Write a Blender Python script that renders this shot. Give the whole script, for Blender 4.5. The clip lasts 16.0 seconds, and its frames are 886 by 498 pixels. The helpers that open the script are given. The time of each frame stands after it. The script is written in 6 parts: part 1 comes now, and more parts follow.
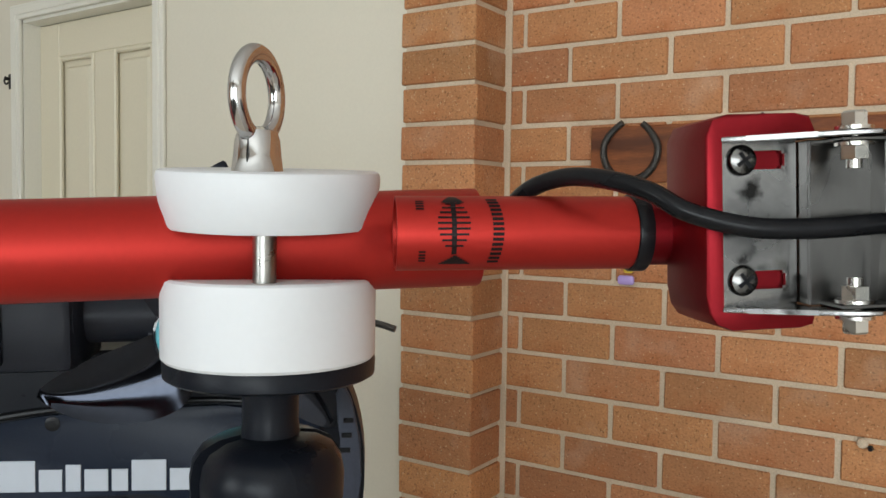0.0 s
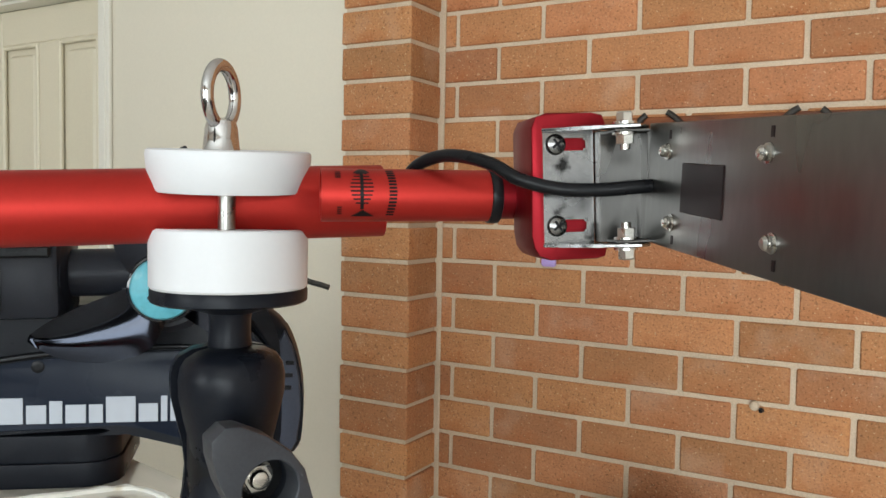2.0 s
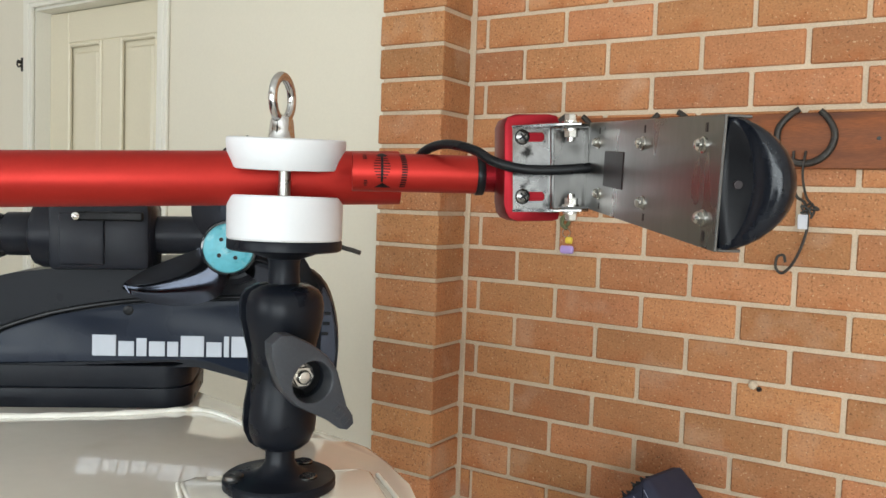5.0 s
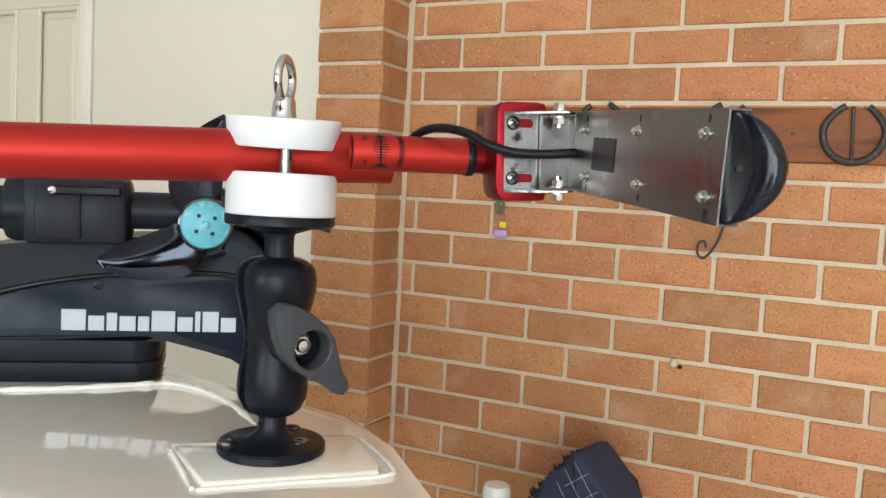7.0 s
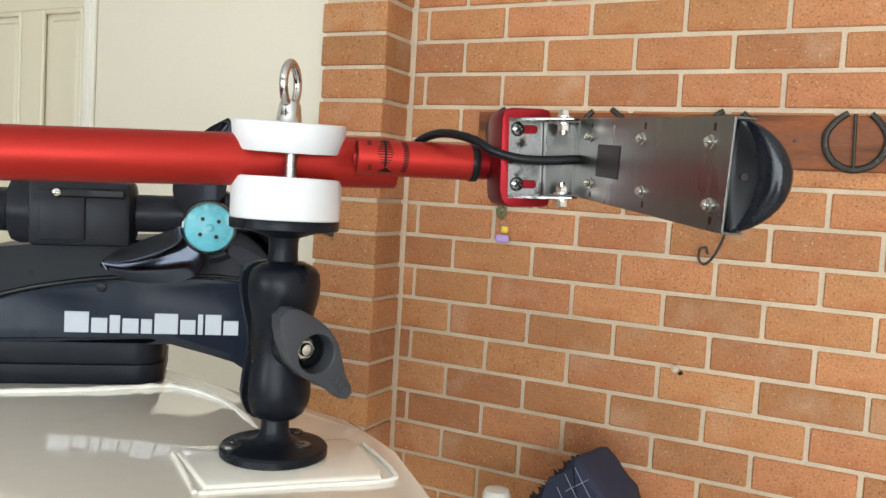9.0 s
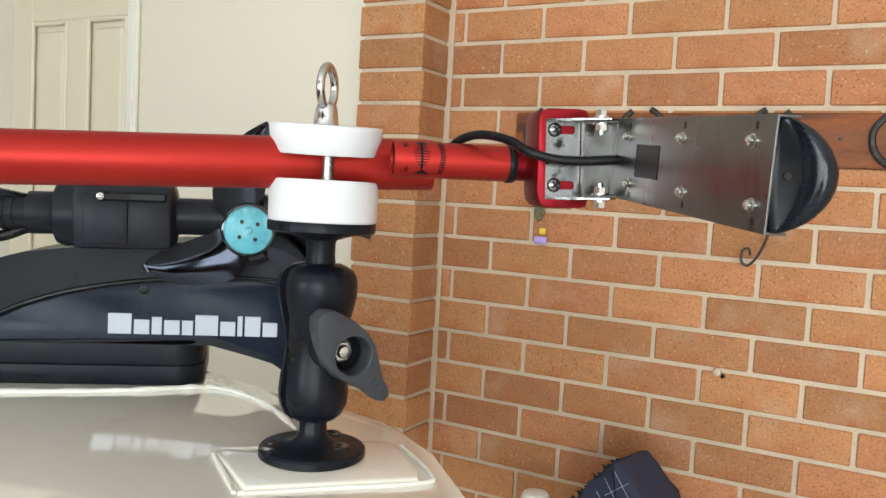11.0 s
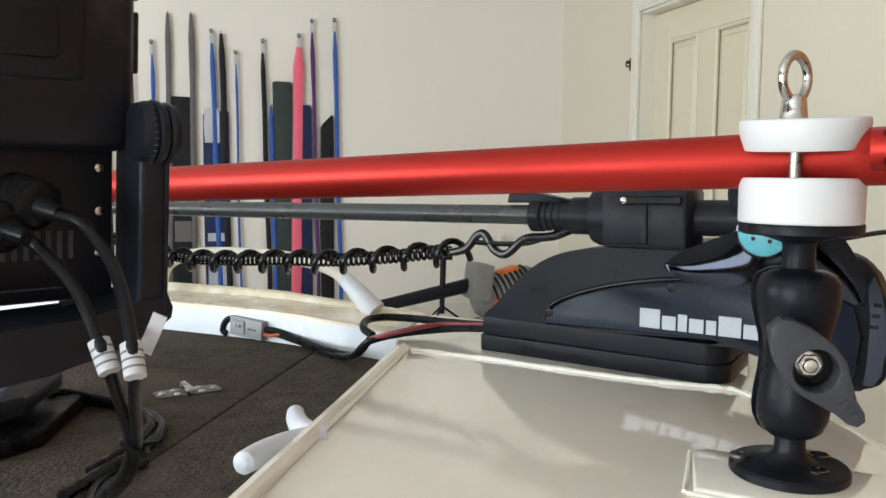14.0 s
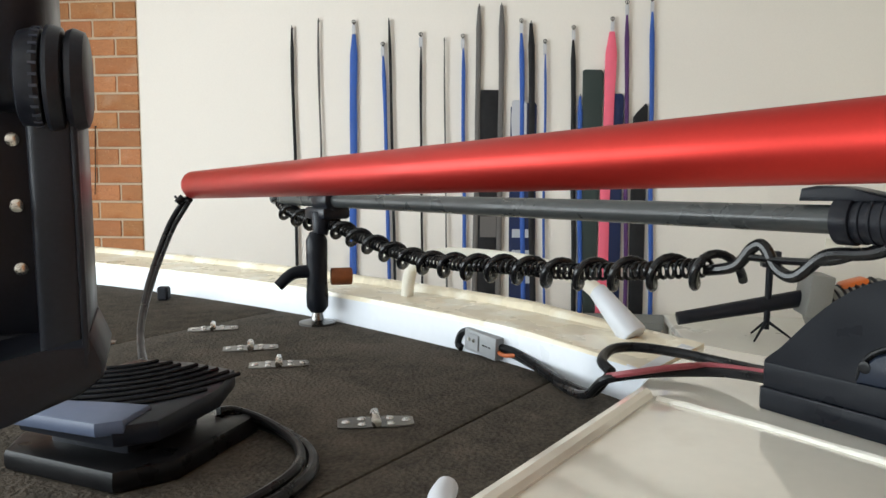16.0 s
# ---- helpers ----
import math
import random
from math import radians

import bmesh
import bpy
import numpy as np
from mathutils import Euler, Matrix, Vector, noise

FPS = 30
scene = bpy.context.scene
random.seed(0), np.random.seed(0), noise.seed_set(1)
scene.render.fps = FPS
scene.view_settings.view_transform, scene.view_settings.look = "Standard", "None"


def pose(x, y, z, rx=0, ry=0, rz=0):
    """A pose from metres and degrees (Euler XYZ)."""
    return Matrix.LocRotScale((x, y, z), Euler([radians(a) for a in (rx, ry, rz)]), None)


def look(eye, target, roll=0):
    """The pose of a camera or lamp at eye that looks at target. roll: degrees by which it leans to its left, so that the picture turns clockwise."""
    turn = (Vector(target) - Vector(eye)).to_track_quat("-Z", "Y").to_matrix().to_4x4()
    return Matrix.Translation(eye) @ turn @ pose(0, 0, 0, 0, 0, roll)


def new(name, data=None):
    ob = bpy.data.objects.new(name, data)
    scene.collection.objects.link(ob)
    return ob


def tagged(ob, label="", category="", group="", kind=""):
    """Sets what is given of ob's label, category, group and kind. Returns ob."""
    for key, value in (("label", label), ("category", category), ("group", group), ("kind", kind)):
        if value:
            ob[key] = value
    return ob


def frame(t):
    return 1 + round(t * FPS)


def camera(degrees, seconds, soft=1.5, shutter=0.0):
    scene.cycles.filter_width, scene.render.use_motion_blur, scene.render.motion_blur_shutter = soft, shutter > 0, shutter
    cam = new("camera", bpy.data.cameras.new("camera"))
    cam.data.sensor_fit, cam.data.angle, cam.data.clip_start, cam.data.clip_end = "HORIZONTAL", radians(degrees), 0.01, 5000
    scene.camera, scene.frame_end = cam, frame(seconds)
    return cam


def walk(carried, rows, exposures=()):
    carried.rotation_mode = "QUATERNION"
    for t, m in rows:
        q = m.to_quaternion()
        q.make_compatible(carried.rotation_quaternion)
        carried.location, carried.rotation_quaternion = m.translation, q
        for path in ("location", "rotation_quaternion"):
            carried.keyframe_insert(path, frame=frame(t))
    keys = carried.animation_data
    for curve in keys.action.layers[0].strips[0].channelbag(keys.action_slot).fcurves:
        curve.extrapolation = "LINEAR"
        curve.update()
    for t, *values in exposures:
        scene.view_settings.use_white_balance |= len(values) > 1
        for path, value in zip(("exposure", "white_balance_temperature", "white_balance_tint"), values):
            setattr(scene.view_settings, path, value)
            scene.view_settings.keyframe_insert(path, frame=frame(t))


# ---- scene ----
cam = camera(57.2, 16.0)
PATH = [
    (0, (-0.015, -0.032, 1.395), (-1.12, 1.632, 1.3), 0.8),
    (0.5, (0.008, -0.065, 1.39), (-0.999, 1.66, 1.291), 1.0),
    (1, (0.035, -0.104, 1.387), (-0.985, 1.614, 1.284), 0.8),
    (1.5, (0.064, -0.127, 1.384), (-0.947, 1.595, 1.276), 0.9),
    (2, (0.079, -0.138, 1.381), (-0.912, 1.596, 1.272), 1.0),
    (2.5, (0.104, -0.152, 1.384), (-0.885, 1.583, 1.27), 0.9),
    (3, (0.16, -0.157, 1.385), (-0.884, 1.545, 1.272), 1.2),
    (3.5, (0.24, -0.158, 1.379), (-1.074, 1.345, 1.255), 1.8),
    (4, (0.281, -0.174, 1.376), (-1.076, 1.29, 1.254), 2.5),
    (4.5, (0.245, -0.223, 1.372), (-1.099, 1.253, 1.254), 2.5),
    (5, (0.193, -0.271, 1.366), (-0.878, 1.414, 1.244), 2.0),
    (5.2, (0.183, -0.286, 1.36), (-0.791, 1.455, 1.214), 2.1),
    (7.5, (0.158, -0.345, 1.358), (-0.717, 1.448, 1.214), 3.0),
    (8, (0.157, -0.346, 1.36), (-0.711, 1.45, 1.217), 2.9),
    (8.5, (0.156, -0.348, 1.359), (-0.711, 1.449, 1.222), 3.2),
    (9, (0.157, -0.346, 1.359), (-0.725, 1.443, 1.222), 3.5),
    (9.5, (0.156, -0.347, 1.359), (-0.73, 1.441, 1.221), 3.4),
    (10, (0.155, -0.346, 1.36), (-0.736, 1.439, 1.222), 3.4),
    (10.2, (0.155, -0.347, 1.359), (-0.775, 1.418, 1.222), 3.4),
    (12.3, (0.181, -0.33, 1.359), (-0.82, 1.396, 1.22), 2.9),
    (12.5, (0.189, -0.327, 1.362), (-0.898, 1.345, 1.217), 2.6),
    (13, (0.22, -0.298, 1.369), (-1.256, 1.041, 1.204), 2.0),
    (13.5, (0.254, -0.257, 1.369), (-1.539, 0.611, 1.184), 1.1),
    (14, (0.268, -0.233, 1.367), (-1.642, 0.328, 1.178), 0.4),
    (14.5, (0.211, -0.207, 1.374), (-1.72, 0.279, 1.186), 0.3),
    (15, (0.116, -0.176, 1.375), (-1.839, 0.2, 1.184), 0.1),
    (15.5, (0.055, -0.113, 1.363), (-1.934, -0.006, 1.174), 0.1),
    (16, (0.019, -0.076, 1.357), (-1.956, -0.318, 1.155), 0.1),
]
walk(cam, [(t, look(eye, target, roll)) for t, eye, target, roll in PATH],
     exposures=[(0.0, -0.28), (0.5, -0.18), (2.0, -0.1), (3.5, -0.06), (5.0, 0.06), (7.5, 0.17), (9.0, 0.19), (12.5, 0.2), (14.0, 0.03), (15.0, 0.14), (16.0, 0.06)])

# ---------------------------------------------------------------- light
world = bpy.data.worlds.new("sky")
scene.world = world
world.use_nodes = True
sky = world.node_tree.nodes.new("ShaderNodeTexSky")
sky.sky_type = "NISHITA"
sky.sun_disc = False
sky.sun_elevation = radians(48)
sky.sun_rotation = radians(200)
world.node_tree.links.new(sky.outputs[0], world.node_tree.nodes["Background"].inputs[0])
world.node_tree.nodes["Background"].inputs[1].default_value = 0.12

sun_data = bpy.data.lights.new("sun", "SUN")
sun_data.energy, sun_data.angle, sun_data.color = 3.0, radians(0.5), (1, 0.95, 0.88)
new("sun", sun_data).matrix_world = look((-1, 3, 5), (0, 0, 0))

door_light = bpy.data.lights.new("garage_opening_daylight", "AREA")
door_light.shape, door_light.size, door_light.size_y = "RECTANGLE", 5.0, 2.0
door_light.energy, door_light.color = 288, (0.88, 0.965, 1.0)
new("garage_opening_daylight", door_light).matrix_world = look((0.6, -3.22, 1.12), (0.6, 0, 1.12))

# ---------------------------------------------------------------- helpers
MW = {}


def thing(name, m, label, category, group="", kind=""):
    ob = new(name)
    ob.empty_display_size = 0.05
    if not isinstance(m, Matrix):
        m = Matrix.Translation(m)
    ob.matrix_world = m
    MW[ob] = m
    return tagged(ob, label, category, group, kind)


def mesh_of(name, bm, material, smooth=35):
    bmesh.ops.recalc_face_normals(bm, faces=bm.faces[:])
    me = bpy.data.meshes.new(name)
    if smooth:
        for e in bm.edges:
            e.smooth = len(e.link_faces) == 2 and e.calc_face_angle(0) < radians(smooth)
        for fc in bm.faces:
            fc.smooth = True
    bm.to_mesh(me)
    bm.free()
    me.materials.append(material)
    return me


def part(name, bm, material, parent, label="", smooth=35):
    """A mesh in world coordinates under a thing or a part."""
    m = MW[parent]
    bm.transform(m.inverted())
    ob = new(name, mesh_of(name, bm, material, smooth))
    ob.parent = parent
    MW[ob] = m
    return tagged(ob, label)


def whole(name, bm, material, label="", category="", group="", kind="", smooth=35):
    ob = new(name, mesh_of(name, bm, material, smooth))
    MW[ob] = Matrix.Identity(4)
    return tagged(ob, label, category, group, kind)


def axes(o, x, z=(0, 0, 1)):
    """A frame at o with its x axis along x and its z axis near z."""
    x = Vector(x).normalized()
    y = Vector(z).cross(x).normalized()
    z = x.cross(y)
    m = Matrix((x, y, z)).transposed().to_4x4()
    m.translation = o
    return m


def box(bm, lo, hi, m=None, bevel=0.0, seg=1):
    res = bmesh.ops.create_cube(bm, size=1)
    vs = res["verts"]
    for v in vs:
        v.co = Vector([(lo[i] + hi[i]) / 2 + v.co[i] * (hi[i] - lo[i]) for i in range(3)])
    if bevel:
        es = list({e for v in vs for e in v.link_edges})
        r = bmesh.ops.bevel(bm, geom=es, offset=bevel, segments=seg, affect="EDGES", profile=0.5)
        vs = list({v for fc in r["faces"] for v in fc.verts} | {v for v in vs if v.is_valid})
    if m is not None:
        bmesh.ops.transform(bm, matrix=m, verts=vs)
    return bm


def ring_faces(bm, rings, close=False):
    n = len(rings[0])
    pairs = list(zip(rings, rings[1:])) + ([(rings[-1], rings[0])] if close else [])
    for a, b in pairs:
        for i in range(n):
            j = (i + 1) % n
            bm.faces.new((a[i], a[j], b[j], b[i]))


def lathe(bm, profile, m, seg=32, start=0.0, sweep=360.0):
    """Turns (radius, height) pairs round the z axis of m."""
    full = sweep >= 360
    n = seg if full else seg + 1
    rings = []
    for r, z in profile:
        ring = []
        for i in range(n):
            a = radians(start + sweep * i / seg)
            ring.append(bm.verts.new(m @ Vector((max(r, 1e-5) * math.cos(a), max(r, 1e-5) * math.sin(a), z))))
        rings.append(ring)
    if full:
        ring_faces(bm, rings)
        for ring in (rings[0], rings[-1]):
            bm.faces.new(ring)
    else:
        for a, b in zip(rings, rings[1:]):
            for i in range(n - 1):
                bm.faces.new((a[i], a[i + 1], b[i + 1], b[i]))
        bm.faces.new([r[0] for r in rings] + [r[-1] for r in reversed(rings)])
        bm.faces.new(rings[0])
        bm.faces.new(rings[-1])
    return bm


def rod(bm, a, b, r0, r1=None, seg=20, bevel=0.0):
    a, b = Vector(a), Vector(b)
    r1 = r0 if r1 is None else r1
    length = (b - a).length
    m = Matrix.Translation(a) @ (b - a).to_track_quat("Z", "Y").to_matrix().to_4x4()
    k = min(bevel, r0 * 0.9, r1 * 0.9, length * 0.4)
    prof = [(r0, 0), (r1, length)] if not k else [(r0 - k, 0), (r0 - k * 0.3, k * 0.3), (r0, k), (r1, length - k), (r1 - k * 0.3, length - k * 0.3), (r1 - k, length)]
    return lathe(bm, prof, m, seg)


def smooth_line(pts, steps=8):
    pts = [Vector(p) for p in pts]
    out = []
    for i in range(len(pts) - 1):
        p0, p1, p2, p3 = pts[max(i - 1, 0)], pts[i], pts[i + 1], pts[min(i + 2, len(pts) - 1)]
        for k in range(steps):
            t = k / steps
            out.append(0.5 * (2 * p1 + (p2 - p0) * t + (2 * p0 - 5 * p1 + 4 * p2 - p3) * t * t + (3 * p1 - p0 - 3 * p2 + p3) * t ** 3))
    out.append(pts[-1])
    return out


def sweep(bm, pts, r, seg=10, steps=8, closed=False):
    """A round cable along a smoothed line; r is a number or a function of 0..1."""
    line = smooth_line(pts, steps) if steps > 1 else [Vector(p) for p in pts]
    rings, up = [], Vector((0.13, 0.21, 0.97)).normalized()
    for i, p in enumerate(line):
        t = (line[min(i + 1, len(line) - 1)] - line[max(i - 1, 0)]).normalized()
        up = (up - t * up.dot(t)).normalized()
        side = t.cross(up)
        rr = r(i / (len(line) - 1)) if callable(r) else r
        rings.append([bm.verts.new(p + (up * math.cos(2 * math.pi * k / seg) + side * math.sin(2 * math.pi * k / seg)) * rr) for k in range(seg)])
    ring_faces(bm, rings)
    bm.faces.new(rings[0])
    bm.faces.new(rings[-1])
    return bm


def prism(bm, poly, lo, hi, m, bevel=0.0, seg=2, both=True):
    """A flat outline in the x-z plane of m, from y = lo to y = hi; its rims are rounded."""
    a = [bm.verts.new((x, lo, z)) for x, z in poly]
    b = [bm.verts.new((x, hi, z)) for x, z in poly]
    ring_faces(bm, [a, b])
    fa, fb = bm.faces.new(a), bm.faces.new(b)
    vs = a + b
    if bevel:
        es = list(fa.edges) + (list(fb.edges) if both else [])
        r = bmesh.ops.bevel(bm, geom=es, offset=bevel, segments=seg, affect="EDGES", profile=0.5)
        vs = list({v for fc in r["faces"] for v in fc.verts} | {v for v in vs if v.is_valid})
    bmesh.ops.transform(bm, matrix=m, verts=vs)
    return bm


def torus(bm, m, big, small, seg=40, ring=14, squash=1.0):
    rings = []
    for i in range(seg):
        a = 2 * math.pi * i / seg
        rings.append([bm.verts.new(m @ Vector(((big + small * math.cos(2 * math.pi * k / ring)) * math.cos(a), small * math.sin(2 * math.pi * k / ring), (big + small * math.cos(2 * math.pi * k / ring)) * math.sin(a) * squash))) for k in range(ring)])
    ring_faces(bm, rings, close=True)
    return bm


def B():
    return bmesh.new()


# ---------------------------------------------------------------- materials
def mat(name, base, rough=0.5, metal=0.0, vary=0.06, scale=6.0, fine=120.0, bump=0.05, rough_vary=0.08, coat=0.0, dirt=None, dirt_scale=3.0, dirt_low=0.62, dirt_high=0.78, per=0.0, stretch=(1, 1, 1), spec=0.5, hue=0.0, relief=0.0008):
    m = bpy.data.materials.new(name)
    m.use_nodes = True
    t = m.node_tree
    n, link = t.nodes, t.links
    p = n["Principled BSDF"]
    co = n.new("ShaderNodeTexCoord")
    mp = n.new("ShaderNodeMapping")
    mp.inputs["Scale"].default_value = stretch
    link.new(co.outputs["Object"], mp.inputs[0])

    def nz(s, detail=4):
        q = n.new("ShaderNodeTexNoise")
        q.inputs["Scale"].default_value, q.inputs["Detail"].default_value = s, detail
        link.new(mp.outputs[0], q.inputs["Vector"])
        return q

    big, small = nz(scale), nz(fine, 2)
    add = n.new("ShaderNodeMath")
    add.operation = "ADD"
    link.new(big.outputs[0], add.inputs[0])
    link.new(small.outputs[0], add.inputs[1])
    rng = n.new("ShaderNodeMapRange")
    rng.inputs["From Min"].default_value, rng.inputs["From Max"].default_value = 0.6, 1.4
    rng.inputs["To Min"].default_value, rng.inputs["To Max"].default_value = 1 - vary, 1 + vary
    link.new(add.outputs[0], rng.inputs[0])
    value = rng.outputs[0]
    hsv = n.new("ShaderNodeHueSaturation")
    hsv.inputs["Color"].default_value = (*base, 1)
    if per:
        info = n.new("ShaderNodeObjectInfo")
        r2 = n.new("ShaderNodeMapRange")
        r2.inputs["To Min"].default_value, r2.inputs["To Max"].default_value = 1 - per, 1 + per * 0.6
        link.new(info.outputs["Random"], r2.inputs[0])
        mul = n.new("ShaderNodeMath")
        mul.operation = "MULTIPLY"
        link.new(value, mul.inputs[0])
        link.new(r2.outputs[0], mul.inputs[1])
        value = mul.outputs[0]
        if hue:
            r3 = n.new("ShaderNodeMath")
            r3.operation = "MULTIPLY"
            r3.inputs[1].default_value = 17.31
            link.new(info.outputs["Random"], r3.inputs[0])
            r4 = n.new("ShaderNodeMath")
            r4.operation = "FRACT"
            link.new(r3.outputs[0], r4.inputs[0])
            r5 = n.new("ShaderNodeMapRange")
            r5.inputs["To Min"].default_value, r5.inputs["To Max"].default_value = 0.5 - hue, 0.5 + hue * 0.5
            link.new(r4.outputs[0], r5.inputs[0])
            link.new(r5.outputs[0], hsv.inputs["Hue"])
    link.new(value, hsv.inputs["Value"])
    colour = hsv.outputs[0]
    if dirt:
        dn = nz(dirt_scale, 6)
        dr = n.new("ShaderNodeMapRange")
        dr.inputs["From Min"].default_value, dr.inputs["From Max"].default_value = dirt_low, dirt_high
        link.new(dn.outputs[0], dr.inputs[0])
        mx = n.new("ShaderNodeMix")
        mx.data_type = "RGBA"
        link.new(dr.outputs[0], mx.inputs["Factor"])
        link.new(colour, mx.inputs["A"])
        mx.inputs["B"].default_value = (*dirt, 1)
        colour = mx.outputs["Result"]
    link.new(colour, p.inputs["Base Color"])
    rr = n.new("ShaderNodeMapRange")
    rr.inputs["From Min"].default_value, rr.inputs["From Max"].default_value = 0.35, 0.65
    rr.inputs["To Min"].default_value, rr.inputs["To Max"].default_value = max(rough - rough_vary, 0.02), min(rough + rough_vary, 1)
    link.new(big.outputs[0], rr.inputs[0])
    link.new(rr.outputs[0], p.inputs["Roughness"])
    p.inputs["Metallic"].default_value = metal
    p.inputs["Specular IOR Level"].default_value = spec
    if coat:
        p.inputs["Coat Weight"].default_value, p.inputs["Coat Roughness"].default_value = coat, 0.025
    if bump:
        bp = n.new("ShaderNodeBump")
        bp.inputs["Strength"].default_value, bp.inputs["Distance"].default_value = bump, relief
        link.new(small.outputs[0], bp.inputs["Height"])
        link.new(bp.outputs[0], p.inputs["Normal"])
    return m


def brick_material():
    m = mat("fired_clay_brick", relief=0.004, base=(0.468, 0.211, 0.093), rough=0.9, vary=0.24, scale=14, fine=190, bump=0.9, per=0.22, hue=0.007, dirt=(0.36, 0.125, 0.048), dirt_scale=7, dirt_low=0.52, dirt_high=0.70, spec=0.25)
    n, link = m.node_tree.nodes, m.node_tree.links
    p = n["Principled BSDF"]
    src = p.inputs["Base Color"].links[0].from_socket
    co = [q for q in n if q.type == "TEX_COORD"][0]
    info = n.new("ShaderNodeObjectInfo")
    shift = n.new("ShaderNodeVectorMath")
    shift.operation = "ADD"
    link.new(co.outputs["Object"], shift.inputs[0])
    link.new(info.outputs["Location"], shift.inputs[1])
    for scale_, lo, hi, colour in ((170, 0.59, 0.66, (0.10, 0.045, 0.02)), (150, 0.63, 0.70, (0.70, 0.48, 0.28)), (45, 0.6, 0.75, (0.36, 0.12, 0.045)), (7, 0.56, 0.74, (0.62, 0.45, 0.32))):
        q = n.new("ShaderNodeTexNoise")
        q.inputs["Scale"].default_value, q.inputs["Detail"].default_value = scale_, 3 if scale_ > 50 else 7
        link.new(shift.outputs[0], q.inputs["Vector"])
        r = n.new("ShaderNodeMapRange")
        r.inputs["From Min"].default_value, r.inputs["From Max"].default_value = lo, hi
        r.inputs["To Max"].default_value = 0.55 if scale_ > 50 else 0.5 if scale_ > 10 else 0.32
        link.new(q.outputs[0], r.inputs[0])
        mx = n.new("ShaderNodeMix")
        mx.data_type = "RGBA"
        link.new(r.outputs[0], mx.inputs["Factor"])
        link.new(src, mx.inputs["A"])
        mx.inputs["B"].default_value = (*colour, 1)
        src = mx.outputs["Result"]
    link.new(src, p.inputs["Base Color"])
    return m


BRICK = brick_material()
MORTAR = mat("sandy_mortar", relief=0.004, base=(0.57, 0.455, 0.33), rough=0.95, vary=0.2, scale=9, fine=300, bump=0.5, spec=0.2)
PLASTER = mat("cream_painted_plaster", (0.745, 0.69, 0.57), 0.6, vary=0.025, scale=1.2, fine=140, bump=0.04, spec=0.3)
PLASTER2 = mat("white_painted_plaster", (0.85, 0.80, 0.74), 0.6, vary=0.025, scale=1.2, fine=140, bump=0.04, spec=0.3)
CEILING = mat("ceiling_paint", (0.8, 0.79, 0.76), 0.8, vary=0.02, bump=0.03)
CONCRETE = mat("concrete_floor", relief=0.004, base=(0.48, 0.465, 0.44), rough=0.8, vary=0.12, scale=2.5, fine=90, bump=0.2, dirt=(0.34, 0.325, 0.305), dirt_scale=1.4)
DOORPAINT = mat("cream_gloss_door_paint", (0.75, 0.68, 0.52), 0.4, vary=0.03, scale=3, bump=0.03)
TRIM = mat("white_gloss_trim", (0.8, 0.77, 0.68), 0.35, vary=0.03, scale=3, bump=0.03)
RED = mat("red_anodised_aluminium", (0.40, 0.021, 0.015), 0.42, metal=0.72, vary=0.05, scale=5, fine=400, bump=0.012, rough_vary=0.05, stretch=(1, 1, 1))
RED2 = mat("pink_red_anodised_aluminium", (0.21, 0.011, 0.016), 0.45, metal=0.95, vary=0.06, scale=20, fine=400, bump=0.02)
DECAL = mat("black_print", (0.012, 0.006, 0.006), 0.35, vary=0.1, bump=0, spec=0.15)
NYLON = mat("white_nylon", (0.66, 0.665, 0.675), 0.45, vary=0.015, scale=20, fine=300, bump=0.02)
BLACKPLASTIC = mat("black_moulded_composite", (0.011, 0.0125, 0.018), 0.38, vary=0.2, scale=30, fine=500, bump=0.08, dirt=(0.035, 0.035, 0.036), dirt_scale=18, dirt_low=0.68, dirt_high=0.85, spec=0.2)
POWDER = mat("black_powder_coat", (0.007, 0.0085, 0.0125), 0.34, vary=0.2, scale=25, fine=700, bump=0.1, dirt=(0.03, 0.03, 0.03), dirt_scale=40, dirt_low=0.72, dirt_high=0.85, spec=0.16)
LEVER = mat("grey_black_lever_plastic", (0.042, 0.045, 0.052), 0.40, vary=0.15, scale=30, fine=500, bump=0.06, spec=0.28)
CHROME = mat("polished_stainless", (0.52, 0.51, 0.50), 0.09, metal=1, vary=0.05, scale=30, fine=200, bump=0.02, rough_vary=0.05)
STUD = mat("dull_stainless_thread", (0.30, 0.29, 0.27), 0.32, metal=1, vary=0.1, scale=60, fine=300, bump=0.05)
STEEL = mat("brushed_stainless_sheet", (0.165, 0.16, 0.153), 0.29, metal=1, vary=0.10, scale=12, fine=220, bump=0.05, rough_vary=0.1, dirt=(0.14, 0.135, 0.13), dirt_scale=22, dirt_low=0.6, dirt_high=0.8, stretch=(1, 1, 0.35))
SMUDGED = mat("smudged_stainless_bracket", (0.23, 0.225, 0.22), 0.24, metal=1, vary=0.12, scale=30, fine=260, bump=0.05, rough_vary=0.1, dirt=(0.025, 0.024, 0.023), dirt_scale=75, dirt_low=0.56, dirt_high=0.68)
ZINC = mat("zinc_plated_bolt", (0.52, 0.5, 0.46), 0.25, metal=1, vary=0.08, scale=60, bump=0.03)
RUBBER = mat("black_cable_rubber", (0.008, 0.008, 0.009), 0.32, vary=0.2, scale=30, fine=300, bump=0.03, spec=0.16)
COIL = mat("glossy_black_coil_cord", (0.007, 0.007, 0.008), 0.22, vary=0.2, scale=30, fine=300, bump=0.01, spec=0.3)
